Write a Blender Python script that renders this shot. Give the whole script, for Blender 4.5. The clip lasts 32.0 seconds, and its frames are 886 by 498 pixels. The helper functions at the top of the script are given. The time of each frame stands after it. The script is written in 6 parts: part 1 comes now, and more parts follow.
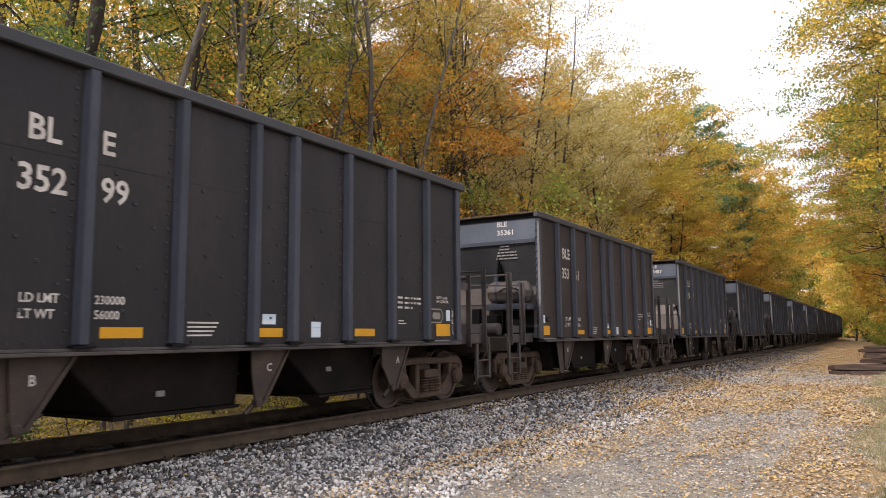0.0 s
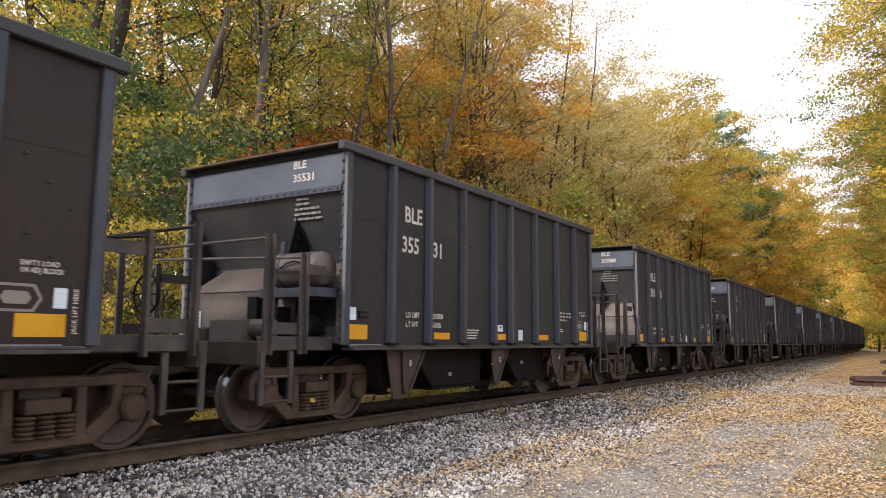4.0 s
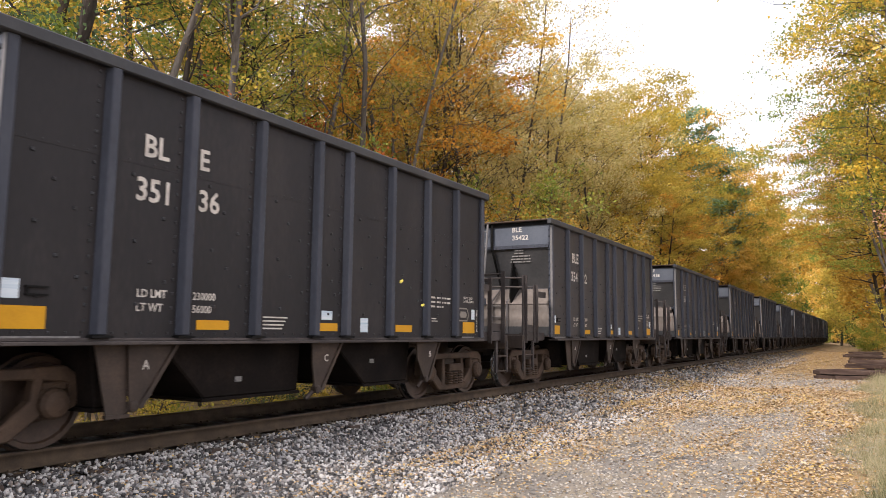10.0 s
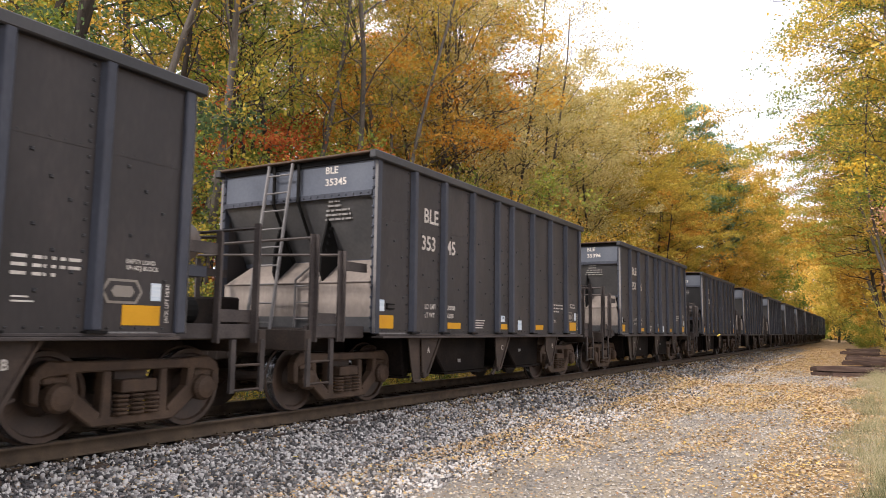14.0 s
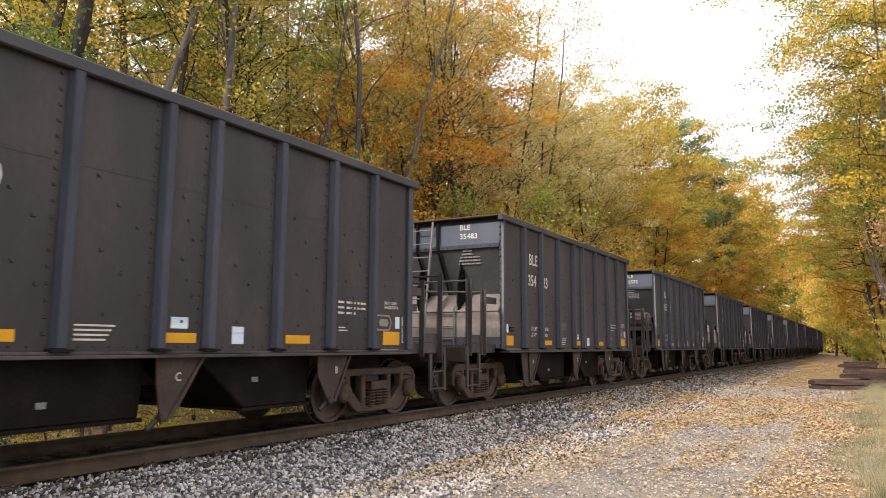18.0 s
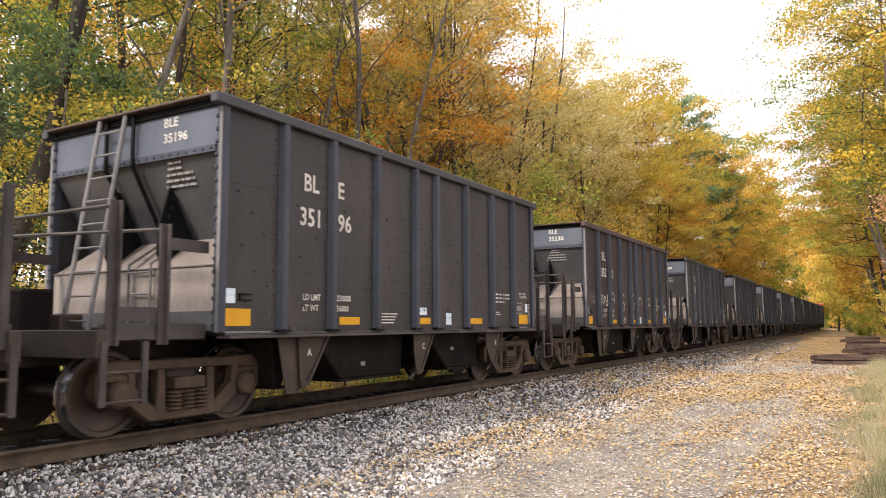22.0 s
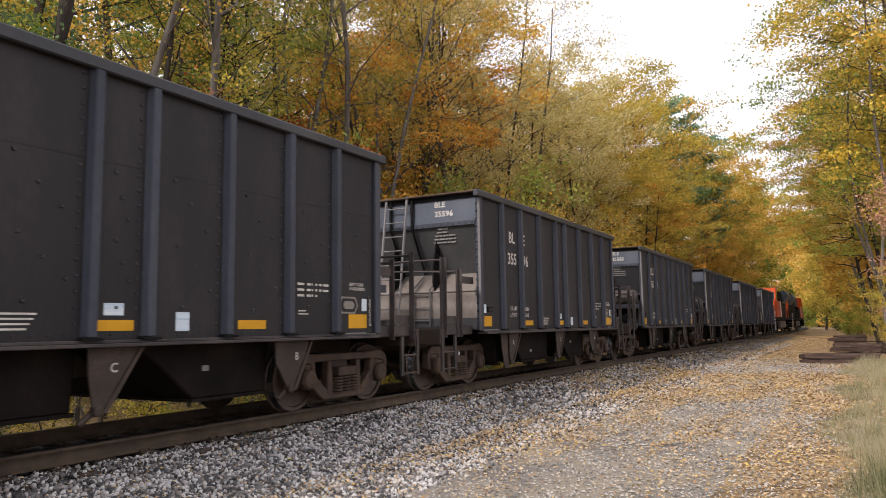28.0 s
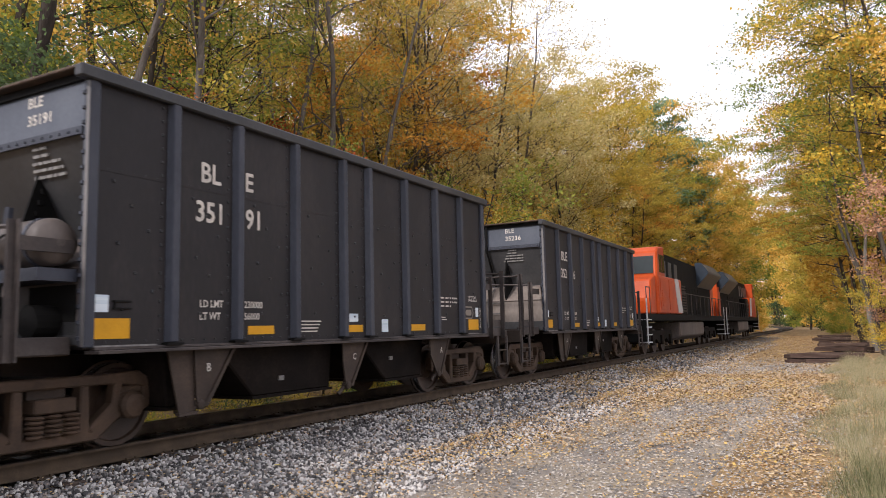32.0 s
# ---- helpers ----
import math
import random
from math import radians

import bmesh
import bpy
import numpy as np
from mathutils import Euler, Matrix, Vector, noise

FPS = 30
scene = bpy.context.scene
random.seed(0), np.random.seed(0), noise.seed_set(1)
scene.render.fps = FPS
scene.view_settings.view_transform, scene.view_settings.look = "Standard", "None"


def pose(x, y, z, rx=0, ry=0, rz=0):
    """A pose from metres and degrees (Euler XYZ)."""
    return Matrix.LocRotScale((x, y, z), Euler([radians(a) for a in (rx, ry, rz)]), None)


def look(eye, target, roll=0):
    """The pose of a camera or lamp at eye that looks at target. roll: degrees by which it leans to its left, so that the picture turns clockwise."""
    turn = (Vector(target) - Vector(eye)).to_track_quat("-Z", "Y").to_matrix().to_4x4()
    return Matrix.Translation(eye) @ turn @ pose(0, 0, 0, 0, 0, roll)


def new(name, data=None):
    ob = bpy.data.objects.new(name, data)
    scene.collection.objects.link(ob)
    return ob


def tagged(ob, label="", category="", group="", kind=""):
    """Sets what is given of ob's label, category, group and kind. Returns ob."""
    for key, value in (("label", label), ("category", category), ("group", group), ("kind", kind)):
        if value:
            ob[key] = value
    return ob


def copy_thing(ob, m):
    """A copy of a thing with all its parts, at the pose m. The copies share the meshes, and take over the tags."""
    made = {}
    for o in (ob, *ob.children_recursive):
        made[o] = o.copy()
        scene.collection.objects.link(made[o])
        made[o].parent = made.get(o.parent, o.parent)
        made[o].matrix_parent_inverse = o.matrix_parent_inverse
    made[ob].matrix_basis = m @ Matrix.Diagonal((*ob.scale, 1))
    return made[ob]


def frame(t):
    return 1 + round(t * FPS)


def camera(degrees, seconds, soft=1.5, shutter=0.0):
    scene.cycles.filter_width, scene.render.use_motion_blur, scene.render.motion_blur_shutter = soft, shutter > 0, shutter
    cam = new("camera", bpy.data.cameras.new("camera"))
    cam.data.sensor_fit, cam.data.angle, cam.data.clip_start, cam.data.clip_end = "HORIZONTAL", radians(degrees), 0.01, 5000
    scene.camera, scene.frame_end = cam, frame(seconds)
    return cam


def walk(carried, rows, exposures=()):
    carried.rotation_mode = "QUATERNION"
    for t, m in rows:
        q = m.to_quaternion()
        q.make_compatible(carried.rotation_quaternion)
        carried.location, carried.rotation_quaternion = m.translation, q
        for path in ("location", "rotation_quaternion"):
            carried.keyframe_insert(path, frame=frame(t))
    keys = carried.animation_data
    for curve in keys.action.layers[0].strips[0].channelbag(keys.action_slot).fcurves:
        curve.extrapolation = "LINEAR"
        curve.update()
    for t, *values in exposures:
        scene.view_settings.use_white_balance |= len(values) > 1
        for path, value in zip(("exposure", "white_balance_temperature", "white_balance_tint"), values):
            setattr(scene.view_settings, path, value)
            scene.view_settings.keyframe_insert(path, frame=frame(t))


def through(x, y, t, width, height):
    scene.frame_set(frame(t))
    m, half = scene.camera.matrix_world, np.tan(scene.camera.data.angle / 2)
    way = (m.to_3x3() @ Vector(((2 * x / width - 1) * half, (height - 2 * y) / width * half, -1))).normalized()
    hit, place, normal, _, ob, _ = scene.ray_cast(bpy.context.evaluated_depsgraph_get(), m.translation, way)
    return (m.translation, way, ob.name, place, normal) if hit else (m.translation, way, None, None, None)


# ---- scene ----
# ---------------------------------------------------------------- camera
EYE = Vector((0.0, -7.894, 1.172))


def aim(yaw, pitch, lean):
    """A pose at the standing place: yaw from the track's line to the left, pitch upwards, lean to the left, in degrees."""
    a, b = radians(yaw), radians(pitch)
    way = Vector((math.cos(b) * math.cos(a), math.cos(b) * math.sin(a), math.sin(b)))
    return look(EYE, EYE + way, lean)


cam = camera(62.77, 32.0, soft=0.8, shutter=0.08)
walk(cam, [
    (0, aim(31.17, 6.83, -0.56)), (0.5, aim(31.22, 6.91, -0.59)), (1, aim(31.31, 6.98, -0.66)), (1.5, aim(31.52, 7.07, -0.68)),
    (2, aim(32.20, 7.18, -0.66)), (2.5, aim(32.43, 7.16, -0.35)), (3, aim(32.55, 7.11, 0.07)), (3.5, aim(32.64, 7.11, 0.36)),
    (5.5, aim(32.16, 7.09, 0.69)), (6, aim(31.85, 6.94, 0.81)), (6.5, aim(31.58, 6.87, 0.90)), (7, aim(31.32, 6.90, 0.90)),
    (7.5, aim(31.10, 6.84, 0.80)), (8, aim(30.81, 6.78, 0.76)), (8.5, aim(30.60, 6.71, 0.69)), (9, aim(30.49, 6.65, 0.69)),
    (9.5, aim(30.42, 6.66, 0.61)), (10, aim(30.41, 6.59, 0.59)), (10.5, aim(30.38, 6.58, 0.56)), (11, aim(30.38, 6.52, 0.68)),
    (11.5, aim(30.39, 6.46, 0.67)), (12, aim(30.35, 6.42, 0.62)), (12.5, aim(30.26, 6.37, 0.63)), (13, aim(30.28, 6.30, 0.73)),
    (13.5, aim(30.27, 6.25, 0.80)), (14, aim(30.27, 6.29, 0.72)), (14.5, aim(30.22, 6.38, 0.69)), (16.5, aim(29.76, 6.82, 0.65)),
    (17, aim(29.91, 7.10, 0.48)), (17.5, aim(29.93, 7.42, 0.38)), (18, aim(30.02, 7.53, 0.31)), (18.5, aim(30.04, 7.52, 0.16)),
    (19, aim(30.08, 7.29, 0.06)), (19.5, aim(30.12, 7.04, -0.01)), (20, aim(30.13, 6.87, -0.08)), (20.5, aim(30.17, 6.65, -0.17)),
    (21, aim(30.18, 6.41, -0.23)), (21.5, aim(30.18, 6.18, -0.28)), (22, aim(30.18, 5.94, -0.33)), (22.5, aim(30.10, 5.79, -0.40)),
    (23, aim(29.93, 5.72, -0.35)), (23.5, aim(29.66, 5.71, -0.46)), (24, aim(29.45, 5.63, -0.57)), (24.5, aim(29.36, 5.75, -0.65)),
    (25, aim(29.51, 6.00, -0.51)), (25.5, aim(29.58, 6.20, -0.46)), (27.5, aim(29.52, 6.15, -0.69)), (28, aim(29.37, 6.12, -0.84)),
    (28.5, aim(29.23, 6.02, -0.86)), (29, aim(28.99, 5.97, -0.96)), (29.5, aim(28.83, 6.03, -1.04)), (30, aim(28.68, 6.09, -1.12)),
    (30.5, aim(28.56, 6.15, -1.17)), (31, aim(28.45, 6.22, -1.27)), (31.5, aim(28.37, 6.32, -1.39)), (32, aim(28.34, 6.39, -1.43)),
], exposures=[(0, 0.58, 5960, 17), (6, 0.72, 6020, 17), (12, 0.78, 6090, 17), (17, 0.80, 6120, 16), (19, 0.82, 6140, 16), (23, 1.06, 6250, 16), (25.5, 0.94, 6190, 16), (28, 0.48, 6020, 17), (32, 0.50, 5960, 18)])

# ---------------------------------------------------------------- daylight
SUN_EL, SUN_AZ = radians(36), radians(166)   # azimuth from +x towards +y: behind the standing place, over the train
world = bpy.data.worlds.new("sky")
scene.world = world
world.use_nodes = True
wn, wl = world.node_tree.nodes, world.node_tree.links
wn.clear()
sky = wn.new("ShaderNodeTexSky")
sky.sky_type, sky.sun_disc = "NISHITA", False
sky.sun_elevation, sky.sun_rotation = SUN_EL, radians(90) - SUN_AZ
coord = wn.new("ShaderNodeTexCoord")
cloud = wn.new("ShaderNodeTexNoise")
cloud.inputs["Scale"].default_value, cloud.inputs["Detail"].default_value, cloud.inputs["Roughness"].default_value = 3.0, 6, 0.55
cover = wn.new("ShaderNodeMapRange")
cover.inputs["From Min"].default_value, cover.inputs["From Max"].default_value = 0.30, 0.58
cover.inputs["To Min"].default_value, cover.inputs["To Max"].default_value = 0.6, 1.0
mixsky = wn.new("ShaderNodeMix")
mixsky.data_type = "RGBA"
mixsky.inputs["B"].default_value = (11.2, 11.0, 10.8, 1)
back, wout = wn.new("ShaderNodeBackground"), wn.new("ShaderNodeOutputWorld")
back.inputs["Strength"].default_value = 0.1
wl.new(coord.outputs["Generated"], cloud.inputs["Vector"])
wl.new(cloud.outputs["Fac"], cover.inputs["Value"])
wl.new(cover.outputs["Result"], mixsky.inputs["Factor"])
wl.new(sky.outputs["Color"], mixsky.inputs["A"])
wl.new(mixsky.outputs["Result"], back.inputs["Color"])
wl.new(back.outputs["Background"], wout.inputs["Surface"])

sun = new("sun", bpy.data.lights.new("sun", "SUN"))
sun.data.energy, sun.data.angle, sun.data.color = 2.6, radians(9), (1.0, 0.92, 0.79)
sun_from = Vector((math.cos(SUN_EL) * math.cos(SUN_AZ), math.cos(SUN_EL) * math.sin(SUN_AZ), math.sin(SUN_EL)))
sun.matrix_world = look(sun_from * 100, (0, 0, 0))


# ---------------------------------------------------------------- materials
def surface(name, colours, rough=0.7, metal=0.0, scale=3.0, fine=40.0, bump=0.2, depth=0.01, spec=0.4, stretch=(1, 1, 1), by_island=0.0, by_object=0.0):
    """A worn surface: two scales of noise run through the colours, and relief from the fine one."""
    m = bpy.data.materials.new(name)
    m.use_nodes = True
    n, l = m.node_tree.nodes, m.node_tree.links
    bsdf = n["Principled BSDF"]
    tc, mp = n.new("ShaderNodeTexCoord"), n.new("ShaderNodeMapping")
    mp.inputs["Scale"].default_value = stretch
    l.new(tc.outputs["Object"], mp.inputs["Vector"])
    big, small = n.new("ShaderNodeTexNoise"), n.new("ShaderNodeTexNoise")
    for tex, sc, det in ((big, scale, 4), (small, fine, 3)):
        tex.inputs["Scale"].default_value, tex.inputs["Detail"].default_value = sc, det
        l.new(mp.outputs["Vector"], tex.inputs["Vector"])
    add = n.new("ShaderNodeMath")
    add.operation = "MULTIPLY_ADD"
    add.inputs[1].default_value = 0.4
    l.new(small.outputs["Fac"], add.inputs[0])
    sub = n.new("ShaderNodeMath")
    sub.operation = "MULTIPLY_ADD"
    sub.inputs[1].default_value, sub.inputs[2].default_value = 1.1, -0.25
    l.new(big.outputs["Fac"], sub.inputs[0])
    l.new(sub.outputs[0], add.inputs[2])
    value = add.outputs[0]
    for amount, node, out in ((by_island, "ShaderNodeNewGeometry", "Random Per Island"), (by_object, "ShaderNodeObjectInfo", "Random")):
        if amount:
            src, ma = n.new(node), n.new("ShaderNodeMath")
            ma.operation = "MULTIPLY_ADD"
            ma.inputs[1].default_value = amount
            l.new(src.outputs[out], ma.inputs[0])
            off = n.new("ShaderNodeMath")
            off.operation = "SUBTRACT"
            off.inputs[1].default_value = amount / 2
            l.new(value, off.inputs[0])
            l.new(off.outputs[0], ma.inputs[2])
            value = ma.outputs[0]
    ramp = n.new("ShaderNodeValToRGB")
    while len(ramp.color_ramp.elements) < len(colours):
        ramp.color_ramp.elements.new(0.5)
    for i, c in enumerate(colours):
        e = ramp.color_ramp.elements[i]
        e.position = 0.2 + 0.6 * i / max(1, len(colours) - 1)
        e.color = (*c, 1)
    l.new(value, ramp.inputs["Fac"])
    l.new(ramp.outputs["Color"], bsdf.inputs["Base Color"])
    bsdf.inputs["Roughness"].default_value, bsdf.inputs["Metallic"].default_value = rough, metal
    bsdf.inputs["Specular IOR Level"].default_value = spec
    if bump:
        bp = n.new("ShaderNodeBump")
        bp.inputs["Strength"].default_value, bp.inputs["Distance"].default_value = bump, depth
        l.new(small.outputs["Fac"], bp.inputs["Height"])
        l.new(bp.outputs["Normal"], bsdf.inputs["Normal"])
    return m


def foliage(name, colours, through=0.36, by_object=0.25, clump=0.55):
    """Leaves: each island takes its own colour of the range; light passes through them."""
    m = bpy.data.materials.new(name)
    m.use_nodes = True
    n, l = m.node_tree.nodes, m.node_tree.links
    n.clear()
    geo, info, ramp = n.new("ShaderNodeNewGeometry"), n.new("ShaderNodeObjectInfo"), n.new("ShaderNodeValToRGB")
    ma = n.new("ShaderNodeMath")
    ma.operation = "MULTIPLY_ADD"
    ma.inputs[1].default_value = by_object
    mb = n.new("ShaderNodeMath")
    mb.operation = "MULTIPLY"
    mb.inputs[1].default_value = 1 - by_object
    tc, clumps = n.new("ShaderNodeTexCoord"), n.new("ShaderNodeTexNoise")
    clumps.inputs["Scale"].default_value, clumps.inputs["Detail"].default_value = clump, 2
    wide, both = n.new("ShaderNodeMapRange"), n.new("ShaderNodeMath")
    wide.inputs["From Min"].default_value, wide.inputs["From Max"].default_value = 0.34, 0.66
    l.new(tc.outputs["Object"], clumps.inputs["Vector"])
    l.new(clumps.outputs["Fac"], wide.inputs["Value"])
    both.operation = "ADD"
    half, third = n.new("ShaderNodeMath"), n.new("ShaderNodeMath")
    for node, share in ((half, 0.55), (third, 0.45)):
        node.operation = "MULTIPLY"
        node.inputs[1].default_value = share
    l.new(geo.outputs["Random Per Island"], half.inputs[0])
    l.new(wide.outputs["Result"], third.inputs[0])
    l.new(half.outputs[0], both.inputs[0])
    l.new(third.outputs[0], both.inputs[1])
    l.new(both.outputs[0], mb.inputs[0])
    l.new(info.outputs["Random"], ma.inputs[0])
    l.new(mb.outputs[0], ma.inputs[2])
    while len(ramp.color_ramp.elements) < len(colours):
        ramp.color_ramp.elements.new(0.5)
    for i, c in enumerate(colours):
        e = ramp.color_ramp.elements[i]
        # first stop darkened: shade among the leaves is put into the ramp
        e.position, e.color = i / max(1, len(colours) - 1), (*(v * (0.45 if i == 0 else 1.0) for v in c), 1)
    l.new(ma.outputs[0], ramp.inputs["Fac"])
    dif, tra, mix, out = n.new("ShaderNodeBsdfDiffuse"), n.new("ShaderNodeBsdfTranslucent"), n.new("ShaderNodeMixShader"), n.new("ShaderNodeOutputMaterial")
    mix.inputs[0].default_value = through
    for b in (dif, tra):
        l.new(ramp.outputs["Color"], b.inputs["Color"])
    l.new(dif.outputs[0], mix.inputs[1])
    l.new(tra.outputs[0], mix.inputs[2])
    l.new(mix.outputs[0], out.inputs["Surface"])
    return m


def plain(name, colour, rough=0.6, metal=0.0):
    return surface(name, [tuple(0.8 * c for c in colour), colour, tuple(min(1, 1.12 * c) for c in colour)], rough, metal, 2.5, 60, 0.08)


PAINT = {
    "blue_black": surface("blue_black_paint", [(0.0100, 0.0088, 0.0094), (0.0158, 0.0137, 0.0142), (0.030, 0.0250, 0.0238)], 0.56, 0, 1.3, 22, 0.15, 0.004, 0.24, (1, 1, 0.35)),
    "charcoal": surface("charcoal_paint", [(0.0185, 0.0160, 0.0154), (0.031, 0.0266, 0.0252), (0.052, 0.043, 0.0395)], 0.50, 0, 1.3, 22, 0.15, 0.004, 0.24, (1, 1, 0.35)),
    "brown": surface("brown_grey_paint", [(0.013, 0.0091, 0.0076), (0.0217, 0.0152, 0.0125), (0.0329, 0.0223, 0.018)], 0.5, 0, 0.9, 22, 0.15, 0.004, 0.2, (1, 1, 0.35)),
    "maroon": surface("maroon_paint", [(0.0177, 0.0116, 0.0109), (0.0272, 0.0177, 0.0163), (0.0374, 0.0245, 0.0218)], 0.5, 0, 0.9, 22, 0.15, 0.004, 0.2, (1, 1, 0.35)),
}
FRAME_PAINT = surface("blue_grey_steel", [(0.021, 0.0235, 0.032), (0.034, 0.0375, 0.050), (0.055, 0.058, 0.070)], 0.55, 0, 1.5, 30, 0.12, 0.003, 0.3, (1, 1, 0.4))
END_PAINT = surface("grey_end_paint", [(0.038, 0.044, 0.058), (0.058, 0.066, 0.085), (0.080, 0.089, 0.108)], 0.5, 0, 1.2, 25, 0.1, 0.003)
# dusty sheet of the ladder ends, made paler: their sunlight is in the colour
DUSTY_SUNLIT = surface("sunlit_dust_sheet", [(0.1064, 0.0885, 0.0762), (0.1848, 0.1546, 0.1322), (0.2688, 0.2296, 0.1994)], 0.45, 0, 1.1, 18, 0.15, 0.004, 0.4, (1, 1, 0.5))
# darker tone of the same dust
DUSTY_DULL = surface("dull_dusty_sheet", [(0.042, 0.033, 0.028), (0.080, 0.064, 0.055), (0.13, 0.106, 0.092)], 0.55, 0, 1.1, 18, 0.15, 0.004, 0.35, (1, 1, 0.5))
PLATFORM = surface("grey_brown_platform_steel", [(0.0245, 0.0198, 0.0182), (0.0445, 0.0362, 0.0330), (0.077, 0.062, 0.0545)], 0.65, 0, 2.5, 35, 0.2, 0.004, 0.3)
# the chutes' shade under the car is put into this steel's colour
CHUTE = surface("shaded_chute_steel", [(0.0051, 0.0041, 0.0036), (0.0109, 0.0082, 0.0068), (0.0229, 0.0166, 0.0131)], 0.85, 0, 2.0, 25, 0.25, 0.006, 0.1)
UNDER = surface("grimy_steel", [(0.0192, 0.0134, 0.0098), (0.0370, 0.0248, 0.0176), (0.0710, 0.0465, 0.0320)], 0.75, 0, 2.0, 30, 0.3, 0.006)
CAST = surface("brown_cast_steel", [(0.0290, 0.0170, 0.0098), (0.0570, 0.0340, 0.0198), (0.0990, 0.0610, 0.0370)], 0.75, 0, 3.5, 45, 0.3, 0.006)
WHEEL = surface("wheel_steel", [(0.0200, 0.0120, 0.0076), (0.0390, 0.0235, 0.0148), (0.0740, 0.0440, 0.0278)], 0.6, 0.0, 3.0, 40, 0.2, 0.004)
TREAD = surface("polished_tread", [(0.35, 0.36, 0.38), (0.5, 0.51, 0.53)], 0.25, 0.9, 3, 40, 0.05)
YELLOW = surface("yellow_reflector", [(0.42, 0.205, 0.005), (0.52, 0.260, 0.006), (0.58, 0.300, 0.010)], 0.5, 0, 2.5, 60, 0.08, 0.01, 0.2)
LETTER = surface("faded_white_lettering", [(0.30, 0.27, 0.235), (0.48, 0.44, 0.39), (0.60, 0.56, 0.50)], 0.7, 0, 5, 90, 0.05)
WHITE = surface("pale_blue_label", [(0.34, 0.44, 0.52), (0.52, 0.58, 0.62), (0.64, 0.66, 0.66)], 0.6, 0, 9, 60, 0.05, 0.003, 0.3, (0.1, 0.1, 4))
BLACK = surface("black_steel", [(0.0056, 0.0052, 0.0048), (0.0080, 0.0076, 0.0072), (0.0112, 0.0104, 0.0096)], 0.8, 0, 2, 40, 0.1, 0.004, 0.12)
RUSTY_RIM = surface("maroon_rim_paint", [(0.024, 0.0125, 0.0115), (0.040, 0.0210, 0.0190), (0.062, 0.034, 0.029)], 0.55, 0, 1.5, 30, 0.15, 0.004)
RIM = surface("dark_rim_paint", [(0.0120, 0.0120, 0.0134), (0.0190, 0.0190, 0.0208), (0.034, 0.0325, 0.0325)], 0.5, 0, 1.5, 30, 0.15, 0.004)
SLOPE = surface("grey_slope_sheet", [(0.022, 0.0225, 0.0245), (0.038, 0.038, 0.040), (0.060, 0.058, 0.058)], 0.42, 0, 1.1, 18, 0.15, 0.004)
# lighter copy for the ladder ends: sunlight is put into the grey
SLOPE_SUNLIT = surface("sunlit_grey_slope_sheet", [(0.034, 0.0335, 0.035), (0.058, 0.057, 0.058), (0.088, 0.085, 0.083)], 0.42, 0, 1.1, 18, 0.15, 0.004)
STENCIL = surface("worn_stencil", [(0.10, 0.095, 0.09), (0.17, 0.16, 0.15), (0.24, 0.23, 0.21)], 0.7, 0, 20, 80, 0.05)
TAN = plain("tan_outline_paint", (0.20, 0.175, 0.145))
POST_LIGHT = surface("pale_post_paint", [(0.075, 0.070, 0.068), (0.12, 0.112, 0.108), (0.18, 0.165, 0.155)], 0.5, 0, 2, 30, 0.1, 0.003, 0.4, (1, 1, 0.3))
ORANGE = surface("orange_paint", [(0.35, 0.046, 0.006), (0.45, 0.062, 0.008), (0.53, 0.085, 0.012)], 0.45, 0, 1.2, 30, 0.05, 0.01, 0.2)
NAVY = surface("dark_blue_paint", [(0.006, 0.012, 0.022), (0.010, 0.019, 0.032), (0.018, 0.028, 0.042)], 0.4, 0, 1.2, 30, 0.05)
PALE = plain("pale_grey_paint", (0.5, 0.5, 0.5), 0.5)
GLASS = plain("dark_window_glass", (0.012, 0.02, 0.02), 0.08)
RAIL = surface("rusty_rail", [(0.035, 0.0230, 0.0132), (0.064, 0.0430, 0.0250), (0.098, 0.0665, 0.0400)], 0.85, 0, 5, 60, 0.3, 0.004)
RAILTOP = surface("rail_head_steel", [(0.055, 0.043, 0.034), (0.095, 0.077, 0.062)], 0.5, 0.3, 5, 60, 0.1)
TIE = surface("creosoted_wood", [(0.027, 0.0188, 0.0144), (0.0494, 0.0351, 0.027), (0.0809, 0.0612, 0.0486)], 0.9, 0, 4, 30, 0.5, 0.01, 0.2, (0.3, 2, 2), by_object=0.3)
TIMBER = surface("weathered_timber", [(0.0345, 0.0216, 0.0165), (0.0653, 0.0414, 0.0319), (0.1152, 0.0792, 0.0621)], 0.9, 0, 3, 26, 0.6, 0.012, 0.2, (2.5, 0.3, 2.5), by_object=0.35)
BALLAST = surface("ballast_bed", [(0.055, 0.052, 0.050), (0.115, 0.110, 0.106), (0.21, 0.204, 0.198)], 0.95, 0, 12, 28, 0.9, 0.05)
# coal-dusted bed, darkened further: the train's shade is put into the colour
SHADED_BED = surface("shaded_coal_dust_ballast", [(0.010, 0.009, 0.008), (0.022, 0.019, 0.017), (0.045, 0.038, 0.033)], 0.95, 0, 12, 28, 0.9, 0.05)
STONE = surface("crushed_stone", [(0.052, 0.048, 0.046), (0.105, 0.098, 0.094), (0.175, 0.163, 0.155), (0.225, 0.178, 0.140), (0.270, 0.256, 0.244), (0.350, 0.333, 0.315), (0.490, 0.460, 0.425)], 0.85, 0, 2, 30, 0.3, 0.008, by_island=1.0)
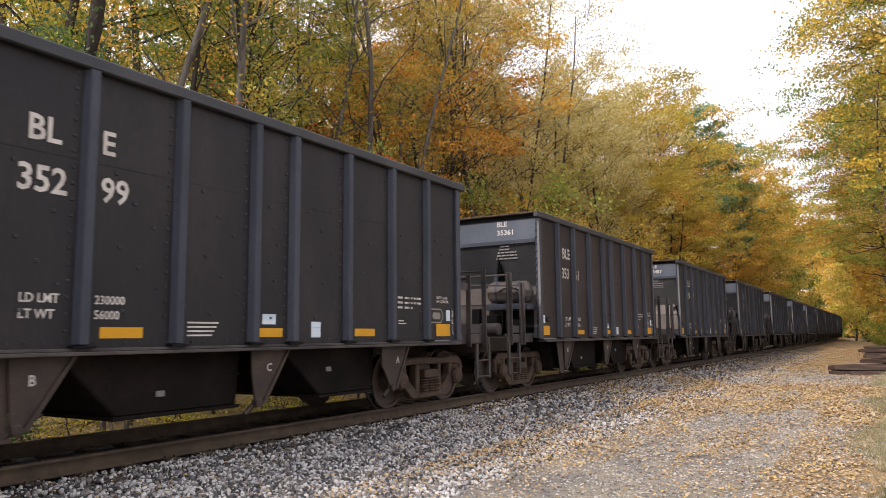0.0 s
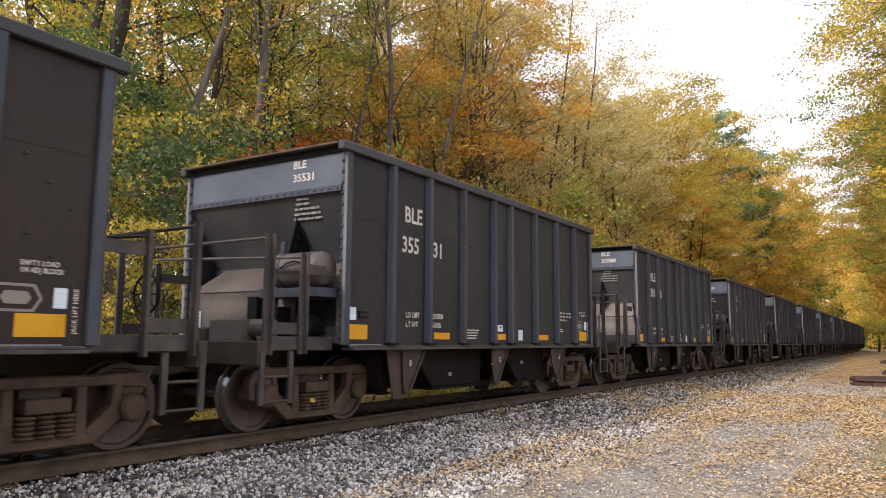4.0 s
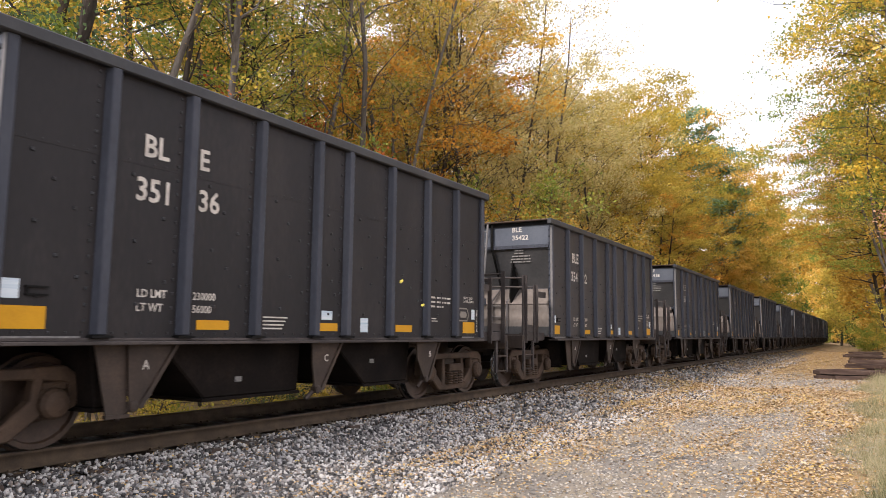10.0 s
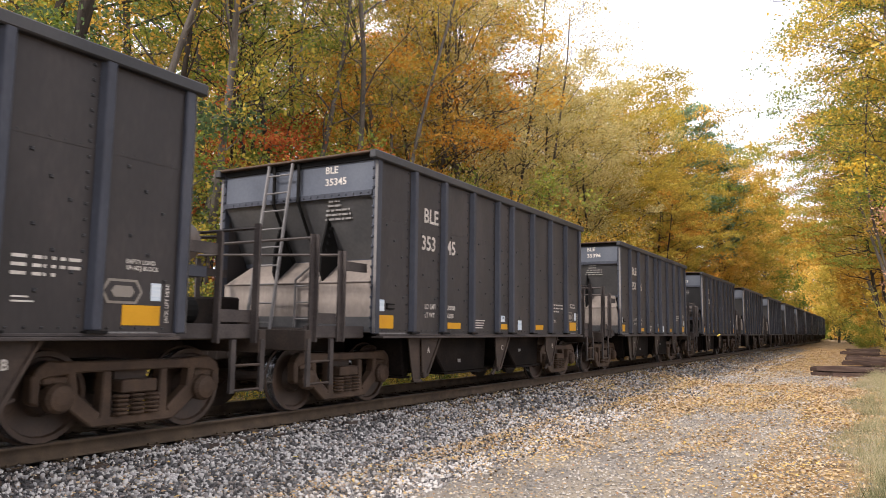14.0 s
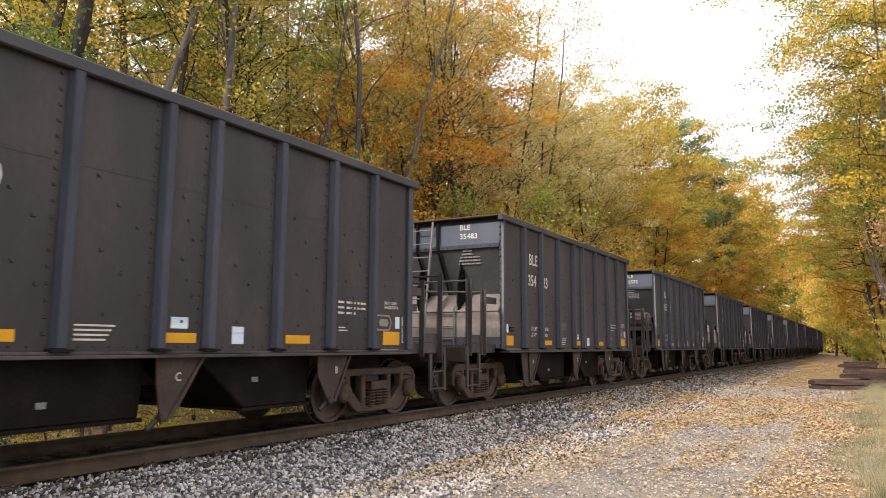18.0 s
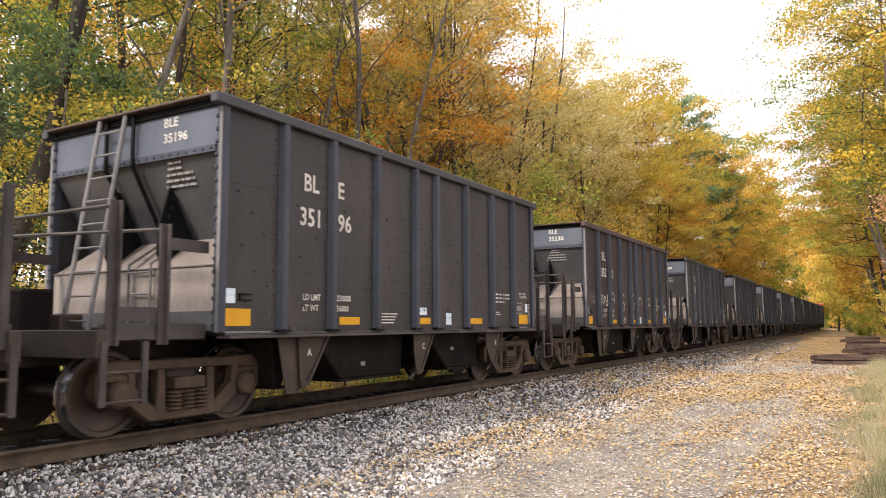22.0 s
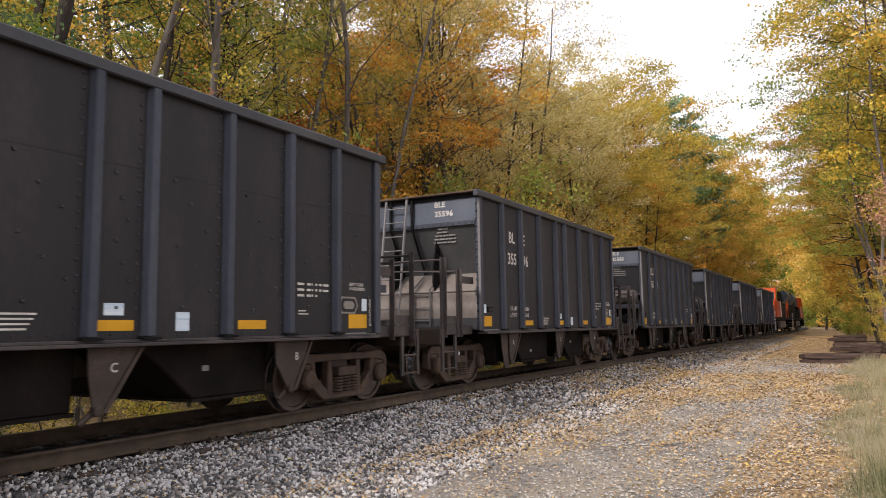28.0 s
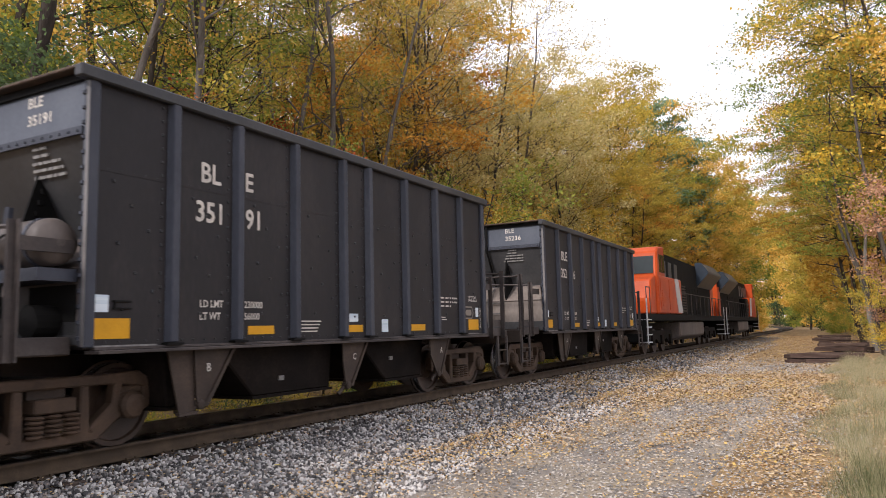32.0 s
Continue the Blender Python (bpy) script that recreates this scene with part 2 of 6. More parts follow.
PATH = surface("gravel_path", [(0.1265, 0.1078, 0.088), (0.2255, 0.198, 0.165), (0.2805, 0.2288, 0.1595), (0.3575, 0.3135, 0.2585)], 0.95, 0, 1.1, 55, 1.0, 0.03)
FLOOR = surface("leaf_litter_ground", [(0.1045, 0.066, 0.033), (0.209, 0.1353, 0.0638), (0.319, 0.2145, 0.0968), (0.242, 0.198, 0.154)], 0.95, 0, 1.6, 18, 0.9, 0.06)
BARK = surface("grey_bark", [(0.060, 0.050, 0.041), (0.112, 0.096, 0.080), (0.185, 0.165, 0.143)], 0.9, 0, 2, 14, 0.7, 0.03, 0.2, (3, 3, 0.6), by_object=0.3)
PALE_BARK = surface("pale_grey_bark", [(0.13, 0.115, 0.10), (0.21, 0.19, 0.165), (0.30, 0.275, 0.245)], 0.9, 0, 2, 14, 0.7, 0.03, 0.2, (3, 3, 0.6))
DARK_BARK = surface("dark_bark", [(0.028, 0.022, 0.017), (0.050, 0.040, 0.031), (0.085, 0.068, 0.054)], 0.9, 0, 2, 14, 0.7, 0.03, 0.2, (3, 3, 0.6), by_object=0.3)
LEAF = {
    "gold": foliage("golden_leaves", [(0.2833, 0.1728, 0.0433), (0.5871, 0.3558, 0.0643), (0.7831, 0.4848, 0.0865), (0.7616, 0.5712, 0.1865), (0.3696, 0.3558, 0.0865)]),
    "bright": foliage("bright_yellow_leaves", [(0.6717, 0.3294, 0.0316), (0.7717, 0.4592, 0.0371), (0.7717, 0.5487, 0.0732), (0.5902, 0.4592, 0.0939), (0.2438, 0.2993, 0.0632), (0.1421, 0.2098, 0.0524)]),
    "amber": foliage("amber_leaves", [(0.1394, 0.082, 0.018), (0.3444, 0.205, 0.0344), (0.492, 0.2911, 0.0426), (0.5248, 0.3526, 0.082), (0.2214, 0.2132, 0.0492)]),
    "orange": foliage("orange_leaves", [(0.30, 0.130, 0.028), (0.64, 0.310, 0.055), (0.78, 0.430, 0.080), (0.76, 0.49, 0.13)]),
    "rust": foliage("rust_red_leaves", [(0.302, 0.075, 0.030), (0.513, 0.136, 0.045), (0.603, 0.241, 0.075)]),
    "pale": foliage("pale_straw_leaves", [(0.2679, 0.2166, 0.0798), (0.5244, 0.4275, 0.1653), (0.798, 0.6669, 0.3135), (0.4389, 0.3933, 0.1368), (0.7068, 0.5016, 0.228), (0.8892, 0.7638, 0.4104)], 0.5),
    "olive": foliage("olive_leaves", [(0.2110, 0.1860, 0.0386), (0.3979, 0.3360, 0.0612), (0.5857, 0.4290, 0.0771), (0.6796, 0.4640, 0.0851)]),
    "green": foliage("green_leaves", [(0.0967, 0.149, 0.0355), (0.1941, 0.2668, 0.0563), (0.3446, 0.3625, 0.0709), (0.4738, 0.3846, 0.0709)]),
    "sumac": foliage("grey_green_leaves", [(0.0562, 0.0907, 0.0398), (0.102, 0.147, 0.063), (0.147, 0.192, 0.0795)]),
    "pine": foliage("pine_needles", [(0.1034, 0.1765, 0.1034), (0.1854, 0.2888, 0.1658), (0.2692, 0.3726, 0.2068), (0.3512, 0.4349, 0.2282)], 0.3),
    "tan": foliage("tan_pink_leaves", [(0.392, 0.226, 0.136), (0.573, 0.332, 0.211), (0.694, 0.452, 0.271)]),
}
LITTER = foliage("fallen_leaves", [(0.16, 0.098, 0.052), (0.31, 0.200, 0.095), (0.46, 0.315, 0.145), (0.55, 0.43, 0.28), (0.30, 0.170, 0.088), (0.56, 0.39, 0.12), (0.46, 0.37, 0.26)], 0.1, 0.0)
STRAW = foliage("dry_grass", [(0.09, 0.11, 0.05), (0.160, 0.168, 0.080), (0.272, 0.256, 0.136), (0.400, 0.344, 0.208), (0.480, 0.416, 0.264), (0.192, 0.216, 0.096)], 0.3, 0.0)
PEBBLE = surface("path_pebble", [(0.1288, 0.1165, 0.1042), (0.2128, 0.1926, 0.168), (0.3024, 0.2722, 0.233), (0.4256, 0.3808, 0.3226)], 0.9, 0, 2, 30, 0.3, 0.008, by_island=1.0)


# ---------------------------------------------------------------- building helpers
def part(name, bm, material, parent=None, label="", smooth=False):
    me = bpy.data.meshes.new(name)
    if smooth:
        for f in bm.faces:
            f.smooth = True
    bm.to_mesh(me)
    bm.free()
    me.materials.append(material)
    ob = new(name, me)
    if parent:
        ob.parent = parent
    if label:
        ob["label"] = label
    return ob


def thing(name, label, category, group="", kind="", m=None):
    ob = new(name)
    ob.empty_display_size = 0.2
    if m is not None:
        ob.matrix_basis = m
    return tagged(ob, label, category, group, kind)


def box(bm, x0, x1, y0, y1, z0, z1, turn=None):
    v = [bm.verts.new(p) for p in ((x0, y0, z0), (x1, y0, z0), (x1, y1, z0), (x0, y1, z0), (x0, y0, z1), (x1, y0, z1), (x1, y1, z1), (x0, y1, z1))]
    for f in ((3, 2, 1, 0), (4, 5, 6, 7), (0, 1, 5, 4), (1, 2, 6, 5), (2, 3, 7, 6), (3, 0, 4, 7)):
        bm.faces.new([v[i] for i in f])
    if turn is not None:
        bmesh.ops.transform(bm, matrix=turn, verts=v)
    return v


def prism(bm, outline, axis, lo, hi):
    """An outline of (a, b) pairs drawn along an axis: y takes (x, z), x takes (y, z), z takes (x, y)."""
    put = {"y": lambda a, b, c: (a, c, b), "x": lambda a, b, c: (c, a, b), "z": lambda a, b, c: (a, b, c)}[axis]
    one = [bm.verts.new(put(a, b, lo)) for a, b in outline]
    two = [bm.verts.new(put(a, b, hi)) for a, b in outline]
    k = len(outline)
    bm.faces.new(one)
    bm.faces.new(two[::-1])
    for i in range(k):
        bm.faces.new((one[i], one[(i + 1) % k], two[(i + 1) % k], two[i]))
    bmesh.ops.recalc_face_normals(bm, faces=bm.faces)


def rod(bm, p, q, r, sides=6, r2=None):
    p, q = Vector(p), Vector(q)
    turn = (q - p).to_track_quat("Z", "Y").to_matrix()
    rings = []
    for c, rad in ((p, r), (q, r if r2 is None else r2)):
        rings.append([bm.verts.new(c + turn @ Vector((rad * math.cos(2 * math.pi * i / sides), rad * math.sin(2 * math.pi * i / sides), 0))) for i in range(sides)])
    for i in range(sides):
        j = (i + 1) % sides
        bm.faces.new((rings[0][i], rings[0][j], rings[1][j], rings[1][i]))
    bm.faces.new(rings[0][::-1])
    bm.faces.new(rings[1])


def turned(bm, profile, centre, axis="y", sides=24):
    """A body of revolution about an axis: profile of (radius, along)."""
    rings = []
    for r, h in profile:
        ring = []
        for i in range(sides):
            a = 2 * math.pi * i / sides
            c, s = r * math.cos(a), r * math.sin(a)
            ring.append(bm.verts.new(Vector(centre) + (Vector((c, h, s)) if axis == "y" else Vector((h, c, s)) if axis == "x" else Vector((c, s, h)))))
        rings.append(ring)
    for a, b in zip(rings, rings[1:]):
        for i in range(sides):
            j = (i + 1) % sides
            bm.faces.new((a[i], a[j], b[j], b[i]))
    bm.faces.new(rings[0])
    bm.faces.new(rings[-1][::-1])
    bmesh.ops.recalc_face_normals(bm, faces=bm.faces)


def bevelled(bm, width=0.01):
    bmesh.ops.bevel(bm, geom=list(bm.edges), offset=width, segments=1, affect="EDGES", clamp_overlap=True)
    return bm


def arrays_mesh(name, verts, faces, material):
    """A mesh from numpy arrays: verts (n, 3), faces (m, k)."""
    me = bpy.data.meshes.new(name)
    verts, faces = np.asarray(verts, np.float32), np.asarray(faces, np.int32)
    k = faces.shape[1]
    me.vertices.add(len(verts))
    me.vertices.foreach_set("co", verts.ravel())
    me.loops.add(faces.size)
    me.loops.foreach_set("vertex_index", faces.ravel())
    me.polygons.add(len(faces))
    me.polygons.foreach_set("loop_start", np.arange(0, faces.size, k, dtype=np.int32))
    me.update(calc_edges=True)
    me.materials.append(material)
    return me


def word(text, size, material, name):
    """Lettering as a flat mesh in the built-in font, in the x-y plane from its left foot."""
    cu = bpy.data.curves.new(name, "FONT")
    cu.body, cu.size, cu.resolution_u, cu.offset = text, size, 2, 0.02 * size
    ob = new(name, cu)
    me = bpy.data.meshes.new_from_object(ob.evaluated_get(bpy.context.evaluated_depsgraph_get()))
    bpy.data.objects.remove(ob)
    me.materials.clear()
    me.materials.append(material)
    return me


# ---------------------------------------------------------------- the line of the track
CURVE_AT, CURVE_R = 125.0, 600.0


def on_track(u):
    """Place and heading at u metres along the track: straight, then a long bend to the left."""
    if u <= CURVE_AT:
        return u, 0.0, 0.0
    a = (u - CURVE_AT) / CURVE_R
    return CURVE_AT + CURVE_R * math.sin(a), CURVE_R * (1 - math.cos(a)), a


def aside(x):
    """How far the track has swung to the left at x."""
    if x <= CURVE_AT:
        return 0.0
    d = min(x - CURVE_AT, CURVE_R * 0.8)
    return CURVE_R - math.sqrt(CURVE_R ** 2 - d * d)


def bed(y):
    """The ground's height across the track, y metres to its left."""
    stops = ((-200, 4.0), (-60, 1.2), (-20, 0.1), (-9, -0.35), (-7.2, -0.45), (-4.5, -0.47), (-3.6, -0.47), (-3.1, -0.42), (-1.75, -0.27), (-1.25, -0.215), (1.25, -0.215), (1.75, -0.27),
             (3.2, -0.65), (4.2, -0.75), (9, -0.5), (25, 1.5), (60, 5.0), (200, 14.0))
    for (a, za), (b, zb) in zip(stops, stops[1:]):
        if y <= b:
            return za + (zb - za) * max(0, (y - a) / (b - a))
    return stops[-1][1]


def land(x, y):
    return bed(y - aside(x))


def ground():
    xs = [-60, -30, -15, -6] + [0.5 * i for i in range(0, 60)] + [30 + 2.5 * i for i in range(0, 40)] + [130 + 10 * i for i in range(0, 20)] + [340, 420, 600, 1000, 2000]
    ys = [-2000, -900, -400, -200, -120, -60, -30, -20, -14, -11, -9.5, -8.4, -7.6, -7.2, -6.6, -6, -5.4, -4.8, -4.4, -3.9, -3.5, -3.1, -2.7, -2.3, -1.9, -1.6, -1.4, -0.9, 0, 0.9, 1.4, 1.75, 2.4, 3.2, 4.2, 5.5, 7, 9, 13, 18, 25, 35, 60, 120, 200, 400, 900, 2000]
    verts, faces, mats = [], [], []
    for x in xs:
        for y in ys:
            lump = 0.0 if abs(y) > 150 else (0.05 if y < -7.4 or y > 4 else 0.012) * noise.noise(Vector((x * 0.6, y * 0.6, 3.1)))
            verts.append((x, y + aside(min(x, 500)), bed(y) + lump))
    k = len(ys)
    for i in range(len(xs) - 1):
        for j in range(k - 1):
            faces.append((i * k + j, (i + 1) * k + j, (i + 1) * k + j + 1, i * k + j + 1))
            mid = (ys[j] + ys[j + 1]) / 2
            # the strip between the rails takes the bed darkened for the train's shade
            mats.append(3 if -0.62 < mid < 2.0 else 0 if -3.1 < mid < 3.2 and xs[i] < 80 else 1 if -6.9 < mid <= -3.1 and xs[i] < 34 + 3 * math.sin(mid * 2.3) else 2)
    me = arrays_mesh("ground", verts, faces, BALLAST)
    me.materials.append(PATH)
    me.materials.append(FLOOR)
    me.materials.append(SHADED_BED)
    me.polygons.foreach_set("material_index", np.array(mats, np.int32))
    me.polygons.foreach_set("use_smooth", np.ones(len(mats), bool))
    tagged(new("ground", me), "gravel ground with ballast bed, path and leaf litter", "ground", kind="structure")


ground()
# ---------------------------------------------------------------- track
def track():
    t = thing("railway_track", "single railway track with rusty rails on wooden sleepers", "track", kind="structure")
    for side in (-1, 1):
        prof = [(-0.07, -0.172), (0.07, -0.172), (0.07, -0.155), (0.012, -0.135), (0.010, -0.045), (0.037, -0.035), (0.037, -0.006), (0.030, 0.0), (-0.030, 0.0), (-0.037, -0.006), (-0.037, -0.035), (-0.010, -0.045), (-0.012, -0.135), (-0.07, -0.155)]
        us = [-60, 0, 20, 40, 60, 90, 125] + [125 + 10 * i for i in range(1, 26)]
        verts, faces, k = [], [], len(prof)
        for u in us:
            x, y, a = on_track(u)
            for py, pz in prof:
                d = side * 0.755 + py
                verts.append((x - math.sin(a) * d, y + math.cos(a) * d, pz))
        for i in range(len(us) - 1):
            for j in range(k):
                faces.append((i * k + j, i * k + (j + 1) % k, (i + 1) * k + (j + 1) % k, (i + 1) * k + j))
        me = arrays_mesh("rail", verts, faces, RAIL)
        me.materials.append(RAILTOP)
        me.polygons.foreach_set("material_index", np.array([1 if f % k in (6, 7, 8) else 0 for f in range(len(faces))], np.int32))
        new("rail", me).parent = t
    rng = random.Random(5)
    shared = []
    for v in range(4):
        bm = bmesh.new()
        box(bm, -0.115, 0.115, -1.32, 1.32, -0.33, -0.172)
        bmesh.ops.subdivide_edges(bm, edges=[e for e in bm.edges if abs(e.verts[0].co.y - e.verts[1].co.y) > 1], cuts=5)
        for w in bm.verts:
            w.co += Vector((rng.uniform(-0.008, 0.008), rng.uniform(-0.02, 0.02), rng.uniform(-0.006, 0.0)))
        sl = part("sleeper", bevelled(bm, 0.008), TIE, t)
        shared.append(sl.data)
        bpy.data.objects.remove(sl)
    plate = bmesh.new()
    for side in (-1, 1):
        box(plate, -0.09, 0.09, side * 0.755 - 0.17, side * 0.755 + 0.17, -0.176, -0.163)
        for sx in (-0.06, 0.06):
            for sy in (-0.095, 0.095):
                box(plate, sx - 0.012, sx + 0.012, side * 0.755 + sy - 0.018, side * 0.755 + sy + 0.018, -0.165, -0.14)
    pl = part("tie_plate", plate, RAIL, t)
    pm = pl.data
    bpy.data.objects.remove(pl)
    u, i = 1.0, 0
    while u < 95:
        x, y, a = on_track(u)
        s = new("sleeper", shared[i % 4])
        s.parent = t
        s.matrix_basis = pose(x, y + rng.uniform(-0.05, 0.05), rng.uniform(-0.012, 0.0), 0, 0, math.degrees(a) + rng.uniform(-1.5, 1.5))
        if u < 40:
            q = new("tie_plate", pm)
            q.parent = s
        u += 0.51 + rng.uniform(-0.02, 0.02)
        i += 1


track()

# ---------------------------------------------------------------- hopper cars
HB, HW, TOP, SILL = 4.45, 1.60, 3.83, 1.03     # half body length, half width, rim and sill heights
PITCH, TRUCK, AXLE, WHEEL_R = 12.376, 4.36, 0.889, 0.457
POSTS = (-3.42, -2.45, -1.40, -0.33, 0.33, 1.40, 2.45, 3.42)


def rivet(bm, x, y, z, face, r=0.014):
    """A rivet head: a small four-sided stud out of a wall that faces -y, +y or -x."""
    n, a, b = {"-y": ((0, -1, 0), (1, 0, 0), (0, 0, 1)), "+y": ((0, 1, 0), (-1, 0, 0), (0, 0, 1)), "-x": ((-1, 0, 0), (0, -1, 0), (0, 0, 1)), "+x": ((1, 0, 0), (0, 1, 0), (0, 0, 1))}[face]
    c, n, a, b = Vector((x, y, z)), Vector(n), Vector(a), Vector(b)
    base = [bm.verts.new(c + r * (a * i + b * j)) for i, j in ((-1, -1), (1, -1), (1, 1), (-1, 1))]
    top = [bm.verts.new(c + n * r * 0.9 + 0.55 * r * (a * i + b * j)) for i, j in ((-1, -1), (1, -1), (1, 1), (-1, 1))]
    bm.faces.new(top)
    for i in range(4):
        bm.faces.new((base[i], base[(i + 1) % 4], top[(i + 1) % 4], top[i]))


def side_sheet(paint, car, s):
    y0, y1 = sorted((s * HW, s * (HW - 0.02)))
    bm = bmesh.new()
    box(bm, -HB, HB, y0, y1, SILL + 0.05, TOP - 0.1)
    sheet = part("side_sheet", bm, paint, car)
    bm = bmesh.new()
    rng = random.Random(9)
    face = "-y" if s < 0 else "+y"
    for i in range(56):
        rivet(bm, -HB + 0.08 + i * (2 * HB - 0.16) / 55, s * HW, SILL + 0.11, face, 0.012)
    for i in range(60):
        rivet(bm, -HB + 0.08 + i * (2 * HB - 0.16) / 59, s * HW, 2.86, face, 0.010)
    for p in POSTS:
        for j in range(17):
            rivet(bm, p - 0.14, s * HW, SILL + 0.22 + j * 0.15, face, 0.017)
    edges = (-HB,) + POSTS + (HB,)
    for a, b in zip(edges, edges[1:]):
        for j in range(7):
            rivet(bm, a + 0.22 + (b - a - 0.45) * ((j * 0.37 + 0.13) % 1.0), s * HW, 2.75 - j * 0.22 + rng.uniform(-0.04, 0.04), face, 0.019)
    tagged(part("rivets", bm, RIM, sheet), kind="stuff")
    bm = bmesh.new()
    box(bm, -HB, HB, *sorted((s * HW, s * (HW + 0.004))), 2.83, 2.89)
    part("seam_strip", bm, paint, sheet)


def side_post(car, x, s):
    bm = bmesh.new()
    prism(bm, [(x - 0.085, s * HW), (x - 0.045, s * (HW + 0.085)), (x + 0.045, s * (HW + 0.085)), (x + 0.085, s * HW)], "z", SILL + 0.09, TOP - 0.12)
    part("side_post", bevelled(bm, 0.008), FRAME_PAINT, car)
    if s > 0:
        return
    bm = bmesh.new()
    box(bm, x - 0.11, x + 0.11, *sorted((s * HW, s * (HW + 0.10))), SILL + 0.06, SILL + 0.085)
    part("post_foot", bm, BLACK, car)


def end_of_car(paint, car, e, tank):
    """One end: e = -1 or 1 along the car. With the brake gear and its tank, or with the ladder."""
    X = e * HB
    out = lambda d: X + e * d
    face = "-x" if e < 0 else "+x"
    xs = lambda a, b: sorted((out(a), out(b)))
    bm = bmesh.new()
    box(bm, *xs(-0.03, 0.0), -HW + 0.03, HW - 0.03, 3.22, TOP - 0.1)
    panel = part("end_panel", bm, END_PAINT, car, "grey upper end panel")
    bm = bmesh.new()
    box(bm, *xs(0.0, 0.03), -HW + 0.06, HW - 0.06, 3.17, 3.25)
    for i in range(22):
        rivet(bm, out(0.03), -HW + 0.12 + i * (2 * HW - 0.24) / 21, 3.21, face, 0.016)
    part("end_angle", bm, FRAME_PAINT, panel)
    bm = bmesh.new()
    prism(bm, [(out(0.0), 3.20), (out(-0.03), 3.20), (out(-0.57), 2.24), (out(-0.54), 2.24)], "y", -HW + 0.03, HW - 0.03)
    part("slope_sheet", bm, SLOPE if tank else SLOPE_SUNLIT, car, "dark grey sloping end sheet")
    bm = bmesh.new()
    a, b = out(-0.55), out(-0.03)
    v = [bm.verts.new(p) for p in ((a, -1.30, 2.27), (a, 1.30, 2.27), (b, 1.54, 1.86), (b, -1.54, 1.86), (b, 1.54, SILL + 0.08), (b, -1.54, SILL + 0.08), (a, -1.54, SILL + 0.08), (a, 1.54, SILL + 0.08))]
    for f in ((0, 1, 2, 3), (3, 2, 4, 5), (0, 3, 5, 6), (1, 7, 4, 2), (0, 6, 7, 1), (5, 4, 7, 6)):
        bm.faces.new([v[i] for i in f])
    bmesh.ops.recalc_face_normals(bm, faces=bm.faces)
    hood = part("end_hood", bevelled(bm, 0.012), DUSTY_DULL if tank else DUSTY_SUNLIT, car, "dusty tan hood over the draught gear")
    # added band: the darkness from the car ahead is put in as a sheet
    bm = bmesh.new()
    box(bm, *xs(-0.027, -0.022), -1.53, 1.53, SILL + 0.09, 1.34)
    part("hood_skirt", bm, SLOPE if tank else SLOPE_SUNLIT, hood, "dark grey lower band of painted shade")
    bm = bmesh.new()
    rod(bm, (out(-0.028), -1.53, 1.86), (out(-0.028), 1.53, 1.86), 0.014)
    part("hood_edge", bm, DUSTY_DULL, hood)
    bm = bmesh.new()
    box(bm, *xs(-0.56, -0.52), -HW + 0.05, HW - 0.05, 2.19, 2.26)
    for i in range(16):
        rivet(bm, out(-0.52), -HW + 0.2 + i * 0.185, 2.225, face, 0.016)
    part("slope_foot", bm, FRAME_PAINT, car)
    for gy in (-0.56,) if tank else (-0.56, 0.42):
        bm = bmesh.new()
        prism(bm, [(out(-0.24), 2.90), (out(-0.17), 2.92), (out(-0.02), 2.42), (out(0.0), 2.05), (out(-0.10), 1.84), (out(-0.57), 2.28)], "y", gy - 0.015, gy + 0.015)
        for j in range(5):
            z = 2.35 + 0.12 * j
            box(bm, *xs(-0.15 - 0.03 * j, -0.10 - 0.03 * j), gy - 0.045, gy - 0.015, z, z + 0.05)
        part("gusset", bm, BLACK, car)
    for s in (-1, 1):
        bm = bmesh.new()
        box(bm, *xs(-0.10, 0.02), *sorted((s * (HW - 0.05), s * (HW + 0.05))), SILL + 0.06, TOP - 0.1)
        bevelled(bm, 0.012)
        for j in range(18):
            rivet(bm, out(0.02), s * (HW - 0.03), SILL + 0.15 + j * 0.15, face, 0.024)
        part("corner_post", bm, FRAME_PAINT, car)
        # light grey edge strip; the sun on the post is put into its colour
        bm = bmesh.new()
        box(bm, *xs(0.021, 0.026), *sorted((s * (HW - 0.0), s * (HW + 0.05))), SILL + 0.07, TOP - 0.14)
        part("post_edge", bm, POST_LIGHT, car, "pale grey edge of the corner post, sunlight painted in")
        # end platform posts, steps and grab irons at this corner
        for px, h, w in ((0.62, 2.26, 0.045), (1.22, 2.43, 0.05)):
            bm = bmesh.new()
            box(bm, *xs(px - w, px + w), *sorted((s * 1.44, s * 1.47)), 0.98, h)
            box(bm, *xs(px - w, px - w + 0.02), *sorted((s * 1.47, s * 1.53)), 0.98, h)
            part("platform_post", bm, PLATFORM, car)
        for px in (0.84, 1.31):
            bm = bmesh.new()
            box(bm, *xs(px - 0.035, px + 0.035), *sorted((s * 1.48, s * 1.52)), 0.40, 1.02)
            part("step_hanger", bm, PLATFORM, car)
        for z in (0.43, 0.72):
            bm = bmesh.new()
            rod(bm, (out(0.84), s * 1.5, z), (out(1.31), s * 1.5, z), 0.018)
            part("step_rung", bm, UNDER, car)
        bm = bmesh.new()
        box(bm, *xs(0.0, 1.32), *sorted((s * 1.40, s * 1.435)), 1.03, 1.20)
        part("platform_channel", bevelled(bm, 0.008), PLATFORM, car)
        bm = bmesh.new()
